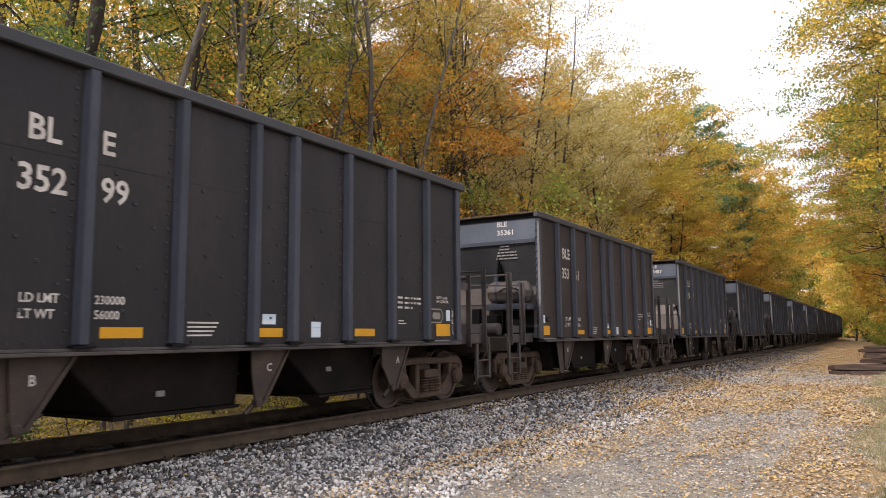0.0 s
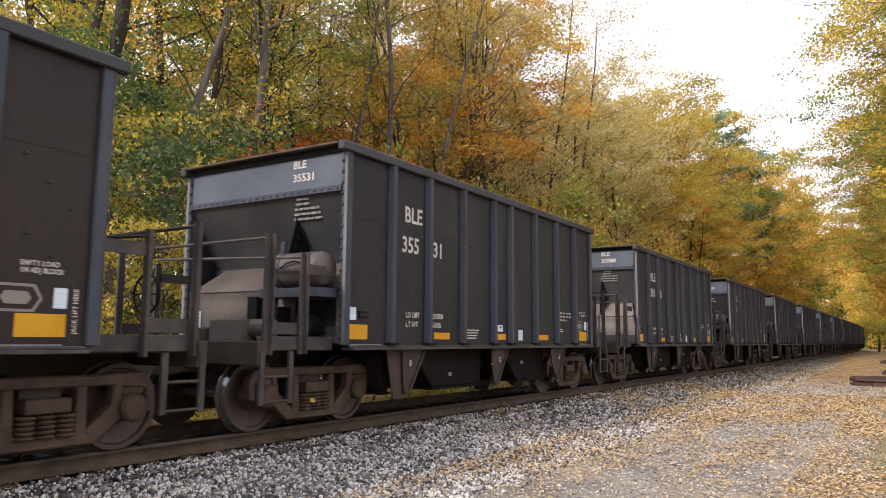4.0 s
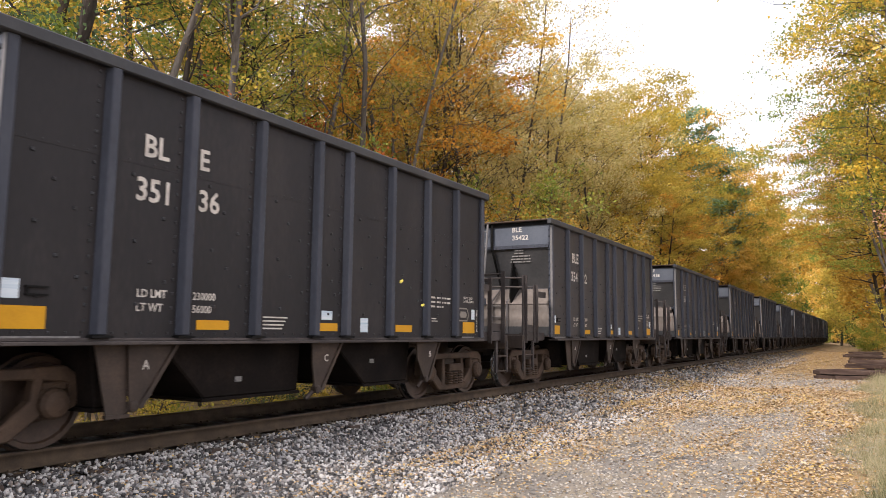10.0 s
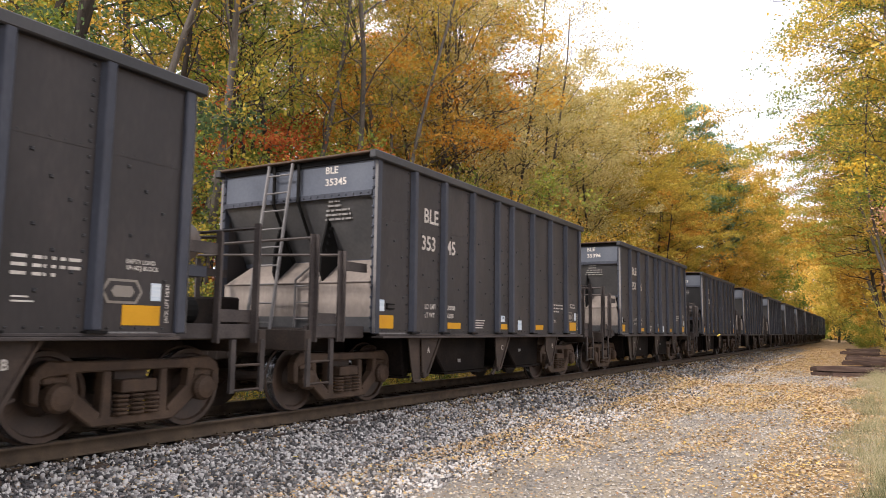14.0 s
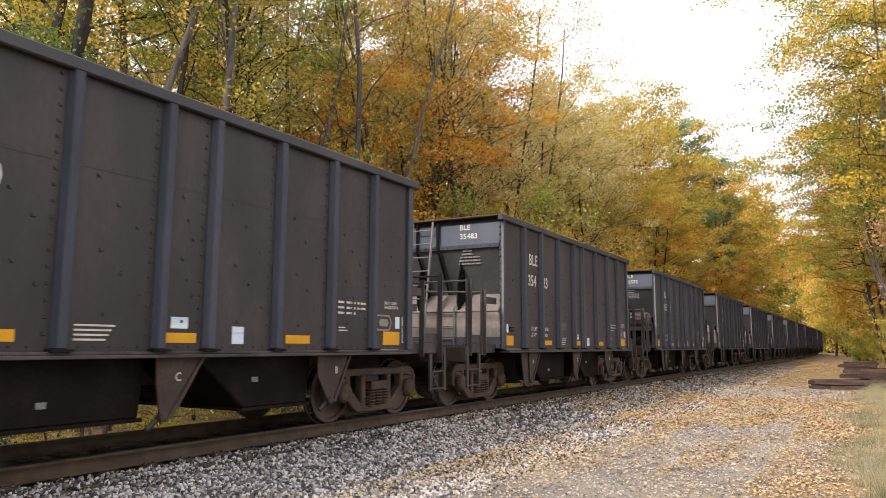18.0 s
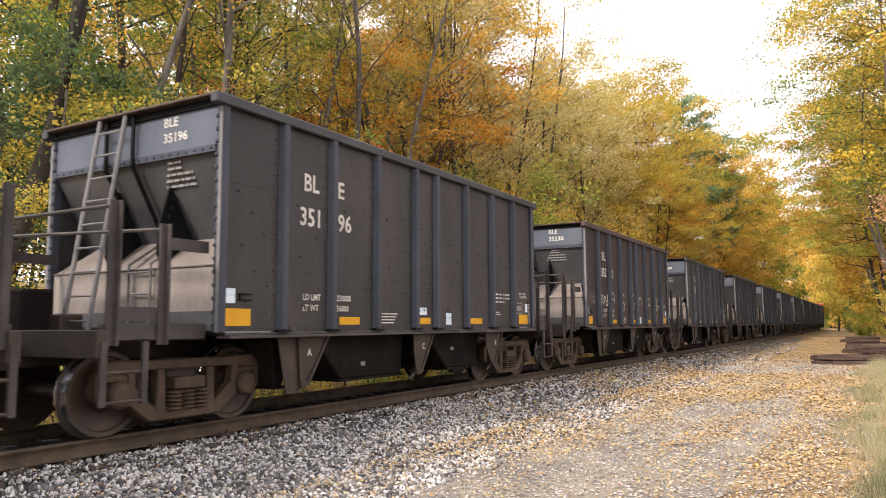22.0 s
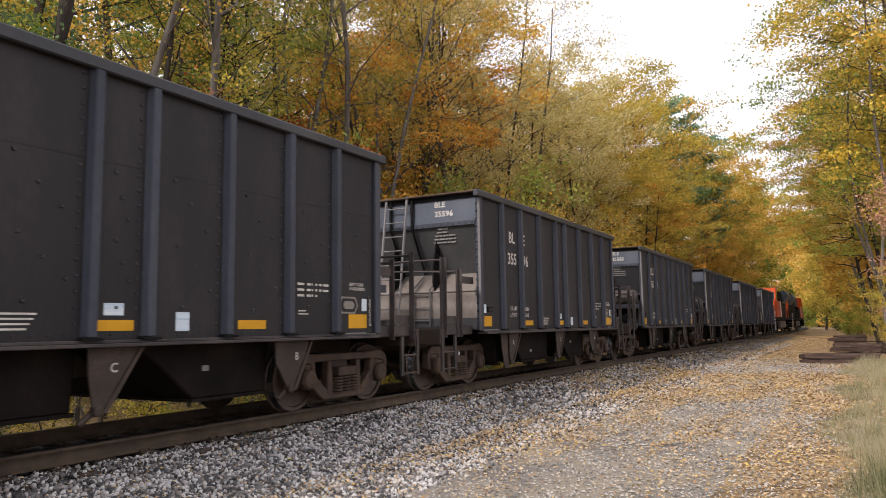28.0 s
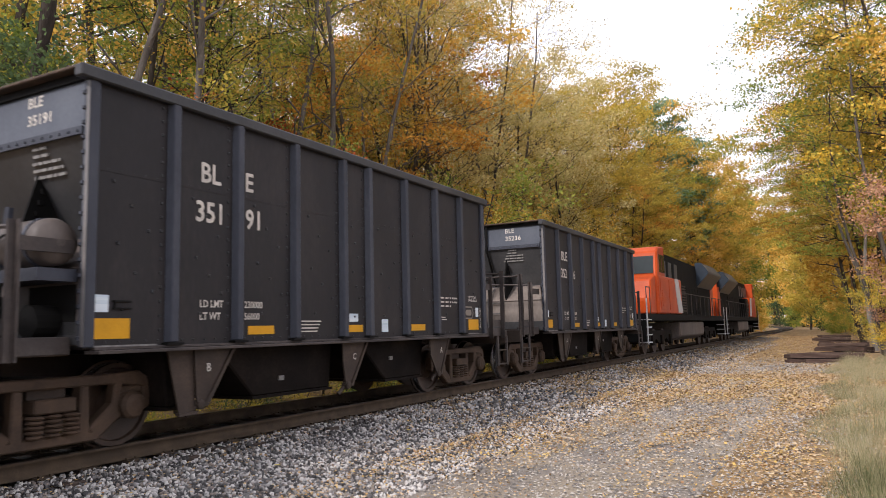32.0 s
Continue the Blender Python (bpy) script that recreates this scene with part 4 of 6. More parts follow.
def stroke(bm, pts, half=0.016):
    """A flat painted line through the points (along the car, height), with mitred joints."""
    pts = [Vector((a, 0, b)) for a, b in pts]
    left, right = [], []
    for i, p in enumerate(pts):
        d = (pts[min(i + 1, len(pts) - 1)] - pts[max(i - 1, 0)]).normalized()
        n = Vector((-d.z, 0, d.x)) * half
        left.append(bm.verts.new(p + n))
        right.append(bm.verts.new(p - n))
    for i in range(len(pts) - 1):
        bm.faces.new((left[i], left[i + 1], right[i + 1], right[i]))


def bow(cx, cz, rx, rz, a0, a1, n=12):
    return [(cx + rx * math.cos(radians(a0 + (a1 - a0) * i / n)), cz + rz * math.sin(radians(a0 + (a1 - a0) * i / n))) for i in range(n + 1)]


def scrawl(car):
    """Chalked writing along one side, letter by letter."""
    letters = (
        ([(1.22, 2.09), (1.27, 1.95), (1.33, 1.68)], [(1.31, 1.80)] + bow(1.375, 1.86, 0.055, 0.09, 160, 0) + [(1.44, 1.70)]),
        ([(1.50, 1.83), (1.62, 1.85)] + bow(1.56, 1.84, 0.065, 0.075, 10, 310),),
        ([(1.67, 1.92), (1.69, 1.80), (1.76, 1.78), (1.83, 1.98)], [(1.83, 1.98), (1.84, 1.76)] + bow(1.76, 1.74, 0.085, 0.07, 0, -170)),
        ([(2.16, 1.84)] + bow(2.33, 1.90, 0.15, 0.15, 190, 0) + [(2.49, 1.76)], [(2.16, 1.86), (2.46, 1.85)]),
        (bow(3.38, 1.95, 0.08, 0.08, 170, 10), bow(3.38, 1.68, 0.10, 0.12, 140, -110)),
        (bow(4.45, 1.99, 0.07, 0.08, 190, -10), bow(4.45, 1.74, 0.09, 0.12, 80, -150)),
        ([(5.05, 2.01), (5.10, 1.76)], [(5.09, 1.85)] + bow(5.23, 1.88, 0.12, 0.11, 150, 0) + [(5.38, 1.73)]),
        (bow(6.25, 1.90, 0.11, 0.09, 150, -60) + [(6.16, 1.74), (6.30, 1.80), (6.42, 1.74), (6.48, 1.78)],),
        ([(7.22, 1.90)] + bow(7.29, 1.94, 0.07, 0.08, 180, 0) + [(7.36, 1.75)],))
    for lines in letters:
        bm = bmesh.new()
        for line in lines:
            stroke(bm, [(a - HB, b) for a, b in line])
        bmesh.ops.translate(bm, verts=list(bm.verts), vec=(0, -HW - 0.010, 0))
        part("chalk_writing", bm, LETTER, car, "white chalked handwriting")


def scribble(car, x, z, wide, high, seed):
    """A sprayed tag: rows of loops and hooks, no real letters."""
    rnd = random.Random(seed)
    rows = max(1, round(high / 0.17))
    for r in range(rows):
        bm = bmesh.new()
        tall = 0.40 * high / rows
        count = max(3, round(wide / 0.15))
        for c in range(count):
            cx = x + wide * (c + 0.5) / count + rnd.uniform(-0.02, 0.02)
            cz = z + high * (rows - r - 0.5) / rows + rnd.uniform(-0.02, 0.02)
            a0 = rnd.uniform(0, 360)
            stroke(bm, bow(cx, cz, 0.42 * wide / count, tall, a0, a0 + rnd.choice((230, 290, -250)), 10), 0.008)
            stroke(bm, [(cx + rnd.uniform(-0.05, 0.0), cz + tall), (cx + rnd.uniform(-0.02, 0.02), cz), (cx + rnd.uniform(0.0, 0.06), cz - tall)], 0.008)
        bmesh.ops.translate(bm, verts=list(bm.verts), vec=(0, -HW - 0.009, 0))
        part("sprayed_tag", bm, STENCIL, car, "grey-white sprayed scribble")



CARS = []
PROTO = {}
for k, number in enumerate(NUMBERS):
    tint, tank = TINT.get(k, "charcoal"), k in TANK_NEAR
    if (tint, tank) not in PROTO:
        PROTO[tint, tank] = hopper(tint, tank)
        car = PROTO[tint, tank]
    else:
        src = PROTO[tint, tank]
        car = copy_thing(src, Matrix())
    CARS.append(car)
for k, (car, number) in enumerate(zip(CARS, NUMBERS)):
    marks(car, k in TANK_NEAR, number, k in SPLIT)
    tint = TINT.get(k, "charcoal")
    word_of = {"blue_black": "blue-black", "charcoal": "charcoal-black", "brown": "weathered brown-grey", "maroon": "dull maroon-brown"}[tint]
    tagged(car, f"{word_of} steel hopper car, {'air tank' if k in TANK_NEAR else 'ladder'} on one end" + (", chalked writing" if k == 21 else ""))
scrawl(CARS[21])
for k, x, z, wide, high in ((6, -HB + 5.95, 1.18, 0.75, 0.55), (7, -HB + 0.25, 1.45, 0.32, 0.4), (17, -HB + 3.3, 1.52, 0.3, 0.2), (21, -HB + 0.3, 1.7, 0.45, 0.3)):
    scribble(CARS[k], x, z, wide, high, k)


# ---------------------------------------------------------------- locomotives
def locomotive():
    """A six-axle diesel: cab at its -x end, long hood behind it."""
    loco = thing("locomotive", "orange, white and dark diesel locomotive", "locomotive", "locomotives at the train's tail")
    bm = bmesh.new()
    box(bm, -10.6, 10.6, -1.5, 1.5, 1.35, 1.62)
    part("walkway", bevelled(bm, 0.02), BLACK, loco)
    bm = bmesh.new()
    prism(bm, [(-9.4, 1.62), (-9.5, 2.2), (-9.3, 3.0), (-8.4, 3.3), (-8.4, 1.62)], "y", -1.42, 1.42)
    part("nose", bevelled(bm, 0.06), ORANGE, loco)
    bm = bmesh.new()
    prism(bm, [(-8.45, 1.62), (-8.5, 3.1), (-8.3, 4.2), (-8.0, 4.42), (-6.9, 4.5), (-6.9, 1.62)], "y", -1.5, 1.5)
    cab = part("cab", bevelled(bm, 0.06), ORANGE, loco)
    for s in (-1, 1):
        bm = bmesh.new()
        prism(bm, [(-8.44, 3.3), (-8.30, 4.02), (-8.26, 4.02), (-8.40, 3.3)], "y", *sorted((s * 0.03, s * 1.36)))
        bmesh.ops.translate(bm, verts=list(bm.verts), vec=(-0.07, 0, 0))
        part("windscreen", bm, GLASS, cab)
        bm = bmesh.new()
        for a, b in ((-8.0, -7.5), (-7.4, -6.95)):
            box(bm, a, b, *sorted((s * 1.495, s * 1.51)), 3.35, 4.1)
        part("side_window", bm, GLASS, cab)
        bm = bmesh.new()
        box(bm, -6.88, 10.0, *sorted((s * 0.9, s * 0.93)), 1.62, 4.2)
        bmesh.ops.translate(bm, verts=list(bm.verts), vec=(0, s * 0.02, 0))
        part("hood_side", bm, BLACK, loco)
        bm = bmesh.new()
        box(bm, -8.4, -3.5, *sorted((s * 1.0, s * 1.53)), 1.66, 3.22)
        cabinet = part("electrical_cabinet", bevelled(bm, 0.04), ORANGE, loco)
        bm = bmesh.new()
        for a, b, c, d in ((-8.1, -6.5, 1.8, 3.1), (-6.35, -5.2, 1.8, 3.1)):
            box(bm, a, b, *sorted((s * 1.53, s * 1.55)), c, d)
        part("door_leaf", bevelled(bm, 0.01), ORANGE, cabinet)
        bm = bmesh.new()
        for j in range(7):
            box(bm, -7.9, -6.8, *sorted((s * 1.552, s * 1.575)), 1.95 + j * 0.10, 2.0 + j * 0.10)
        part("vent_slat", bm, ORANGE, cabinet)
        bm = bmesh.new()
        prism(bm, [(-5.1, 3.21), (-4.3, 3.21), (-3.52, 1.7), (-4.5, 1.7)], "y", *sorted((s * 1.532, s * 1.56)))
        part("stripe", bm, PALE, loco)
        bm = bmesh.new()
        box(bm, -3.45, -1.9, *sorted((s * 0.95, s * 1.40)), 1.66, 3.1)
        part("louvre_case", bm, BLACK, loco)
        bm = bmesh.new()
        for j in range(10):
            box(bm, -3.35, -2.0, *sorted((s * 1.40, s * 1.46)), 1.78 + j * 0.13, 1.84 + j * 0.13)
        part("louvre", bm, UNDER, loco)
        bm = bmesh.new()
        for px in (-6.8, -5.9, -4.9, -3.6, -2.2):
            box(bm, px, px + 0.75, *sorted((s * 0.96, s * 1.0)), 3.3, 4.1)
        part("upper_panel", bevelled(bm, 0.01), SLOPE, loco)
        bm = bmesh.new()
        for j in range(7):
            box(bm, -1.0 + j * 0.9, -0.2 + j * 0.9, *sorted((s * 0.95, s * 0.99)), 1.75, 3.1)
        part("hood_door", bevelled(bm, 0.015), BLACK, loco)
        bm = bmesh.new()
        prism(bm, [(s * 0.95, 3.25), (s * 1.62, 4.0), (s * 1.62, 4.1), (s * 1.25, 4.62), (s * 0.9, 4.62)], "x", 4.4, 9.4)
        part("radiator_wing", bm, NAVY, loco)
        bm = bmesh.new()
        box(bm, 9.0, 10.1, *sorted((s * 0.94, s * 0.97)), 1.62, 3.6)
        part("end_stripe", bm, ORANGE, loco)
        bm = bmesh.new()
        for px in [-10.4, -9.8] + [-6.0 + 1.35 * i for i in range(13)]:
            rod(bm, (px, s * 1.46, 1.62), (px, s * 1.46, 2.65), 0.02)
        rod(bm, (-6.0, s * 1.46, 2.65), (10.3, s * 1.46, 2.65), 0.022)
        rod(bm, (-10.4, s * 1.46, 2.65), (-9.8, s * 1.46, 2.65), 0.022)
        part("handrail", bm, PLATFORM, loco)
        for e in (-1, 1):
            bm = bmesh.new()
            for j in range(4):
                box(bm, *sorted((e * 9.95, e * 10.6)), *sorted((s * 1.1, s * 1.52)), 0.5 + j * 0.29, 0.54 + j * 0.29)
            box(bm, *sorted((e * 10.57, e * 10.63)), *sorted((s * 1.48, s * 1.52)), 0.45, 2.2)
            part("steps", bm, PALE, loco)
    bm = bmesh.new()
    prism(bm, [(-6.88, 4.2), (10.0, 4.2), (9.8, 4.4), (-6.88, 4.48)], "y", -0.9, 0.9)
    for j in range(3):
        turned(bm, [(0.55, 0), (0.55, 0.12), (0.2, 0.14)], (5.3 + j * 1.6, 0, 4.48), "z", 16)
    part("hood_roof", bm, BLACK, loco)
    bm = bmesh.new()
    box(bm, 9.97, 10.02, -0.92, 0.92, 1.62, 4.2)
    part("rear_panel", bm, ORANGE, loco)
    bm = bmesh.new()
    for s in (-1, 1):
        rod(bm, (-8.42, s * 0.15, 4.33), (-8.52, s * 0.15, 4.31), 0.09, 10)
    part("headlight", bm, PALE, loco)
    bm = bmesh.new()
    prism(bm, [(-1.35, 0.62), (-1.35, 1.3), (1.35, 1.3), (1.35, 0.62), (0.9, 0.42), (-0.9, 0.42)], "x", -3.4, 3.4)
    part("fuel_tank", bevelled(bm, 0.05), DUSTY_DULL, loco)
    for e in (-1, 1):
        bm = bmesh.new()
        box(bm, *sorted((e * 10.6, e * 11.15)), -0.17, 0.17, 0.72, 1.05)
        box(bm, *sorted((e * 10.5, e * 10.7)), -1.45, 1.45, 0.55, 1.35)
        part("pilot_and_coupler", bm, BLACK, loco)
        t = new("truck")
        t.parent, t.location = loco, (e * 6.6, 0, 0)
        for s in (-1, 1):
            bm = bmesh.new()
            prism(bm, [(-2.3, 0.55), (-2.2, 0.95), (2.2, 0.95), (2.3, 0.55), (1.6, 0.4), (1.0, 0.62), (0.4, 0.4), (-0.4, 0.4), (-1.0, 0.62), (-1.6, 0.4)], "y", *sorted((s * 0.98, s * 1.14)))
            for ax in (-1.75, 0, 1.75):
                box(bm, ax - 0.2, ax + 0.2, *sorted((s * 1.1, s * 1.22)), 0.35, 0.75)
            part("side_frame", bm, CHUTE, t)
        for ax in (-1.75, 0.0, 1.75):
            bm = bmesh.new()
            rod(bm, (0, -0.9, 0), (0, 0.9, 0), 0.1, 10)
            for s in (-1, 1):
                turned(bm, [(0.15, s * 0.65), (0.52, s * 0.69), (0.508, s * 0.74), (0.508, s * 0.83), (0.42, s * 0.83), (0.15, s * 0.86)], (0, 0, 0), "y", 24)
            w = part("wheelset", bm, WHEEL, t)
            w.location = (ax, 0, 0.508)
    return loco


LOCO_HALF = 11.2
LOCO_A = locomotive()
LOCO_B = copy_thing(LOCO_A, Matrix())


# ---------------------------------------------------------------- trees
def tube(verts, faces, pts, radii, sides):
    base = len(verts)
    for i, p in enumerate(pts):
        d = (pts[min(i + 1, len(pts) - 1)] - pts[max(i - 1, 0)]).normalized()
        q = d.to_track_quat("Z", "Y").to_matrix()
        for j in range(sides):
            a = 2 * math.pi * j / sides
            verts.append(p + q @ Vector((radii[i] * math.cos(a), radii[i] * math.sin(a), 0)))
    for i in range(len(pts) - 1):
        for j in range(sides):
            k = (j + 1) % sides
            faces.append((base + i * sides + j, base + i * sides + k, base + (i + 1) * sides + k, base + (i + 1) * sides + j))


def leaf_mesh(name, centres, size, rng, flat=0.5, long=1.35, corners=4):
    """Small folded leaves at the centres: each a pointed four-cornered blade, or three-cornered for trees that stand far off."""
    n = len(centres)
    nor = rng.normal(size=(n, 3)) * (1, 1, 1) + (0, 0, flat * 2)
    nor /= np.linalg.norm(nor, axis=1)[:, None]
    u = np.cross(nor, rng.normal(size=(n, 3)))
    u /= np.linalg.norm(u, axis=1)[:, None]
    v = np.cross(nor, u)
    s = size * rng.uniform(0.65, 1.35, size=(n, 1))
    c = np.asarray(centres)
    quads = np.stack([c - u * s * long / 2, c + v * s / 2 - u * s * 0.1 + nor * s * 0.12, c + u * s * long / 2, c - v * s / 2 - u * s * 0.1 + nor * s * 0.12], axis=1)
    quads = quads[:, (0, 1, 3) if corners == 3 else (0, 1, 2, 3)]
    return arrays_mesh(name, quads.reshape(-1, 3), np.arange(corners * n).reshape(n, corners), LEAF["gold"])


def grow(seed, height, radius, first, spread, limbs, leaves, leaf, lean=0.04, clump=0.5, upward=0.55, droop=0.0, flat=0.6, twigs=False, sway=0.28, corners=4):
    """A tree at the origin: meshes of its wood and of its leaves. first: where the limbs begin, as a share of the height."""
    rnd, rng = random.Random(seed), np.random.default_rng(seed)
    verts, faces, tips = [], [], []
    bend = Vector((rnd.uniform(-lean, lean), rnd.uniform(-lean, lean), 0))
    trunk = []
    for i in range(9):
        q = i / 8
        trunk.append(Vector((0, 0, -0.3)) + Vector((bend.x * height * q + sway * math.sin(q * 5 + seed) - sway * math.sin(seed), bend.y * height * q + 0.43 * sway * math.cos(q * 4 + seed), height * 0.94 * q)))
    tube(verts, faces, trunk, [radius * (1.35 if i == 0 else 1) * (1 - 0.85 * i / 8) + 0.015 for i in range(9)], 7)
    for n in range(limbs):
        q = first + (1 - first) * (n + rnd.uniform(0, 0.9)) / limbs
        q = min(q, 0.985)
        i = min(int(q * 8), 7)
        start = trunk[i].lerp(trunk[i + 1], q * 8 - i)
        a = n * 2.4 + rnd.uniform(-0.5, 0.5)
        reach = spread * (0.35 + 0.65 * math.sin(math.pi * min(1, (1 - q) / (1 - first) * 0.8 + 0.12))) * rnd.uniform(0.7, 1.15)
        up = upward + rnd.uniform(-0.25, 0.25) - droop * (1 - q)
        way = Vector((math.cos(a), math.sin(a), up))
        pts, r0 = [start], radius * (1 - 0.8 * q) * 0.5
        for j in range(1, 5):
            pts.append(start + way * reach * j / 4 + Vector((rnd.uniform(-1, 1), rnd.uniform(-1, 1), rnd.uniform(-0.4, 0.8))) * reach * 0.07 * j)
        tube(verts, faces, pts, [max(0.012, r0 * (1 - 0.22 * j)) for j in range(5)], 4)
        for j in (1, 2, 2, 3, 3, 4, 4):
            b = a + rnd.uniform(-1.3, 1.3)
            d = Vector((math.cos(b), math.sin(b), rnd.uniform(-0.25, 0.75))) * reach * rnd.uniform(0.22, 0.5)
            mid = pts[j] + d * 0.5 + Vector((0, 0, rnd.uniform(-0.1, 0.25)))
            end = pts[j] + d
            tube(verts, faces, [pts[j], mid, end], [max(0.010, r0 * 0.34), max(0.008, r0 * 0.2), 0.006], 3)
            tips += [mid.lerp(end, 0.4), end, end]
            for _ in range(2):
                e = end if rnd.random() < 0.6 else mid
                tw = e + Vector((rnd.uniform(-1, 1), rnd.uniform(-1, 1), rnd.uniform(-0.5, 0.8))) * 0.16 * reach
                if twigs:
                    tube(verts, faces, [e, tw], [0.009, 0.005], 3)
                tips.append(tw)
    wood = arrays_mesh("trunk", [tuple(v) for v in verts], faces, BARK)
    tips = np.array([tuple(t) for t in tips])
    weight = rng.uniform(0.08, 1.0, size=len(tips)) ** 3.4
    pick = rng.choice(len(tips), size=leaves, p=weight / weight.sum())
    centres = tips[pick] + rng.normal(size=(leaves, 3)) * (clump, clump, clump * flat)
    return wood, leaf_mesh("crown", centres, leaf, rng, corners=corners)


def grow_pine(seed, height, leaves):
    rnd, rng = random.Random(seed), np.random.default_rng(seed)
    verts, faces, tips = [], [], []
    trunk = [Vector((0.1 * math.sin(i), 0, height * i / 8 - 0.3)) for i in range(9)]
    tube(verts, faces, trunk, [0.26 * (1 - 0.9 * i / 8) + 0.015 for i in range(9)], 7)
    for n in range(38):
        q = 0.40 + 0.58 * n / 38
        start = Vector((0, 0, height * q))
        a, reach = n * 2.4 + rnd.uniform(-0.6, 0.6), height * 0.15 * (1.22 - q) ** 0.5 * rnd.uniform(0.45, 1.3)
        end = start + Vector((math.cos(a), math.sin(a), rnd.uniform(0.2, 0.6))) * reach
        tube(verts, faces, [start, start.lerp(end, 0.5), end], [0.05, 0.03, 0.01], 4)
        for j in range(5):
            tips.append(start.lerp(end, 0.45 + 0.13 * j) + Vector((rnd.uniform(-0.5, 0.5), rnd.uniform(-0.5, 0.5), rnd.uniform(-0.2, 0.3))))
    wood = arrays_mesh("trunk", [tuple(v) for v in verts], faces, DARK_BARK)
    tips = np.array([tuple(t) for t in tips])
    centres = tips[rng.integers(0, len(tips), leaves)] + rng.normal(size=(leaves, 3)) * (0.5, 0.5, 0.16)
    return wood, leaf_mesh("crown", centres, 0.19, rng, 0.6, 1.8)


KINDS = {
    "tall": [grow(11 + i, 23, 0.20, 0.30, 4.6, 19, 11000, 0.195, 0.05, 0.36, flat=0.5, sway=0.5, corners=3) for i in range(4)],
    "near": [grow(101 + i, 24, 0.20, 0.28, 4.8, 20, 20000, 0.088, 0.05, 0.36, flat=0.45, twigs=True, sway=0.5) for i in range(3)],
    "thin": [grow(31 + i, 24, 0.125, 0.36, 4.0, 14, 3600, 0.085, 0.08, 0.40, 0.85, sway=0.8) for i in range(4)],
    "fine": [grow(91 + i, 19, 0.17, 0.28, 4.8, 20, 10500, 0.185, 0.06, 0.34, 0.6, flat=0.5, sway=0.5, corners=3) for i in range(3)],
    "spreading": [grow(41 + i, 16, 0.22, 0.20, 5.6, 20, 9000, 0.135, 0.05, 0.40, 0.40, flat=0.3, twigs=True) for i in range(3)],
    "bank": [grow(121 + i, 19, 0.18, 0.34, 5.0, 24, 21000, 0.098, 0.06, 0.46, 0.36, 0.14, flat=0.20, twigs=True, sway=0.4) for i in range(3)],
    "young": [grow(51 + i, 8, 0.07, 0.12, 2.6, 13, 5600, 0.085, 0.06, 0.32, 0.5, flat=0.4) for i in range(3)],
    "shrub": [grow(55 + i, 8, 0.07, 0.06, 2.8, 10, 4600, 0.15, 0.06, 0.42, 0.5, corners=3) for i in range(2)],
    "bush": [grow(61 + i, 3.0, 0.03, 0.05, 1.5, 9, 2600, 0.07, 0.1, 0.3, 0.5) for i in range(2)],
    "far": [grow(71 + i, 21, 0.22, 0.12, 5.2, 14, 6000, 0.37, 0.03, 0.55, corners=3) for i in range(2)],
    "thicket": [grow(141 + i, 5, 0.05, 0.03, 3.0, 10, 3600, 0.28, 0.08, 0.5, 0.4, corners=3) for i in range(2)],
    "old": [grow(151 + i, 25, 0.20, 0.42, 4.6, 13, 4200, 0.085, 0.03, 0.36, 0.7, sway=1.1, twigs=True) for i in range(3)],
    "pine": [grow_pine(81 + i, 26, 13000) for i in range(2)],
}
LOOKS = {"amber": "amber-leaved autumn", "gold": "golden-leaved autumn", "bright": "bright yellow-leaved autumn", "orange": "orange-leaved autumn", "rust": "rust-red autumn", "pale": "pale straw-leaved autumn", "olive": "olive and gold",
         "green": "still green", "sumac": "feathery grey-green", "pine": "tall dark green", "tan": "tan-pink leaved"}


def tree(kind, colour, x, y, scale=1.0, turn=0.0, pick=0, bark=None, lean=0.0, tip=0.0):
    wood, crown = KINDS[kind][pick % len(KINDS[kind])]
    name = "bush" if kind in ("bush", "thicket") else "pine_tree" if kind == "pine" else "tree"
    t = thing(name, f"{LOOKS[colour]} {'bush' if kind in ('bush', 'thicket') else 'young tree' if kind == 'young' else 'pine' if kind == 'pine' else 'tree'} beside the railway", "bush" if kind in ("bush", "thicket") else "tree", "trackside woodland",
              m=pose(x, y, land(x, y), -lean, tip, 0) @ pose(0, 0, 0, 0, 0, turn) @ Matrix.Diagonal((scale, scale, scale, 1)))
    a, b = new("trunk", wood), new("crown", crown)
    for ob, mat in ((a, bark or (DARK_BARK if (pick + int(abs(x))) % 3 else BARK)), (b, LEAF[colour])):
        ob.parent = t
        ob.material_slots[0].link = "OBJECT"
        ob.material_slots[0].material = mat
    return t


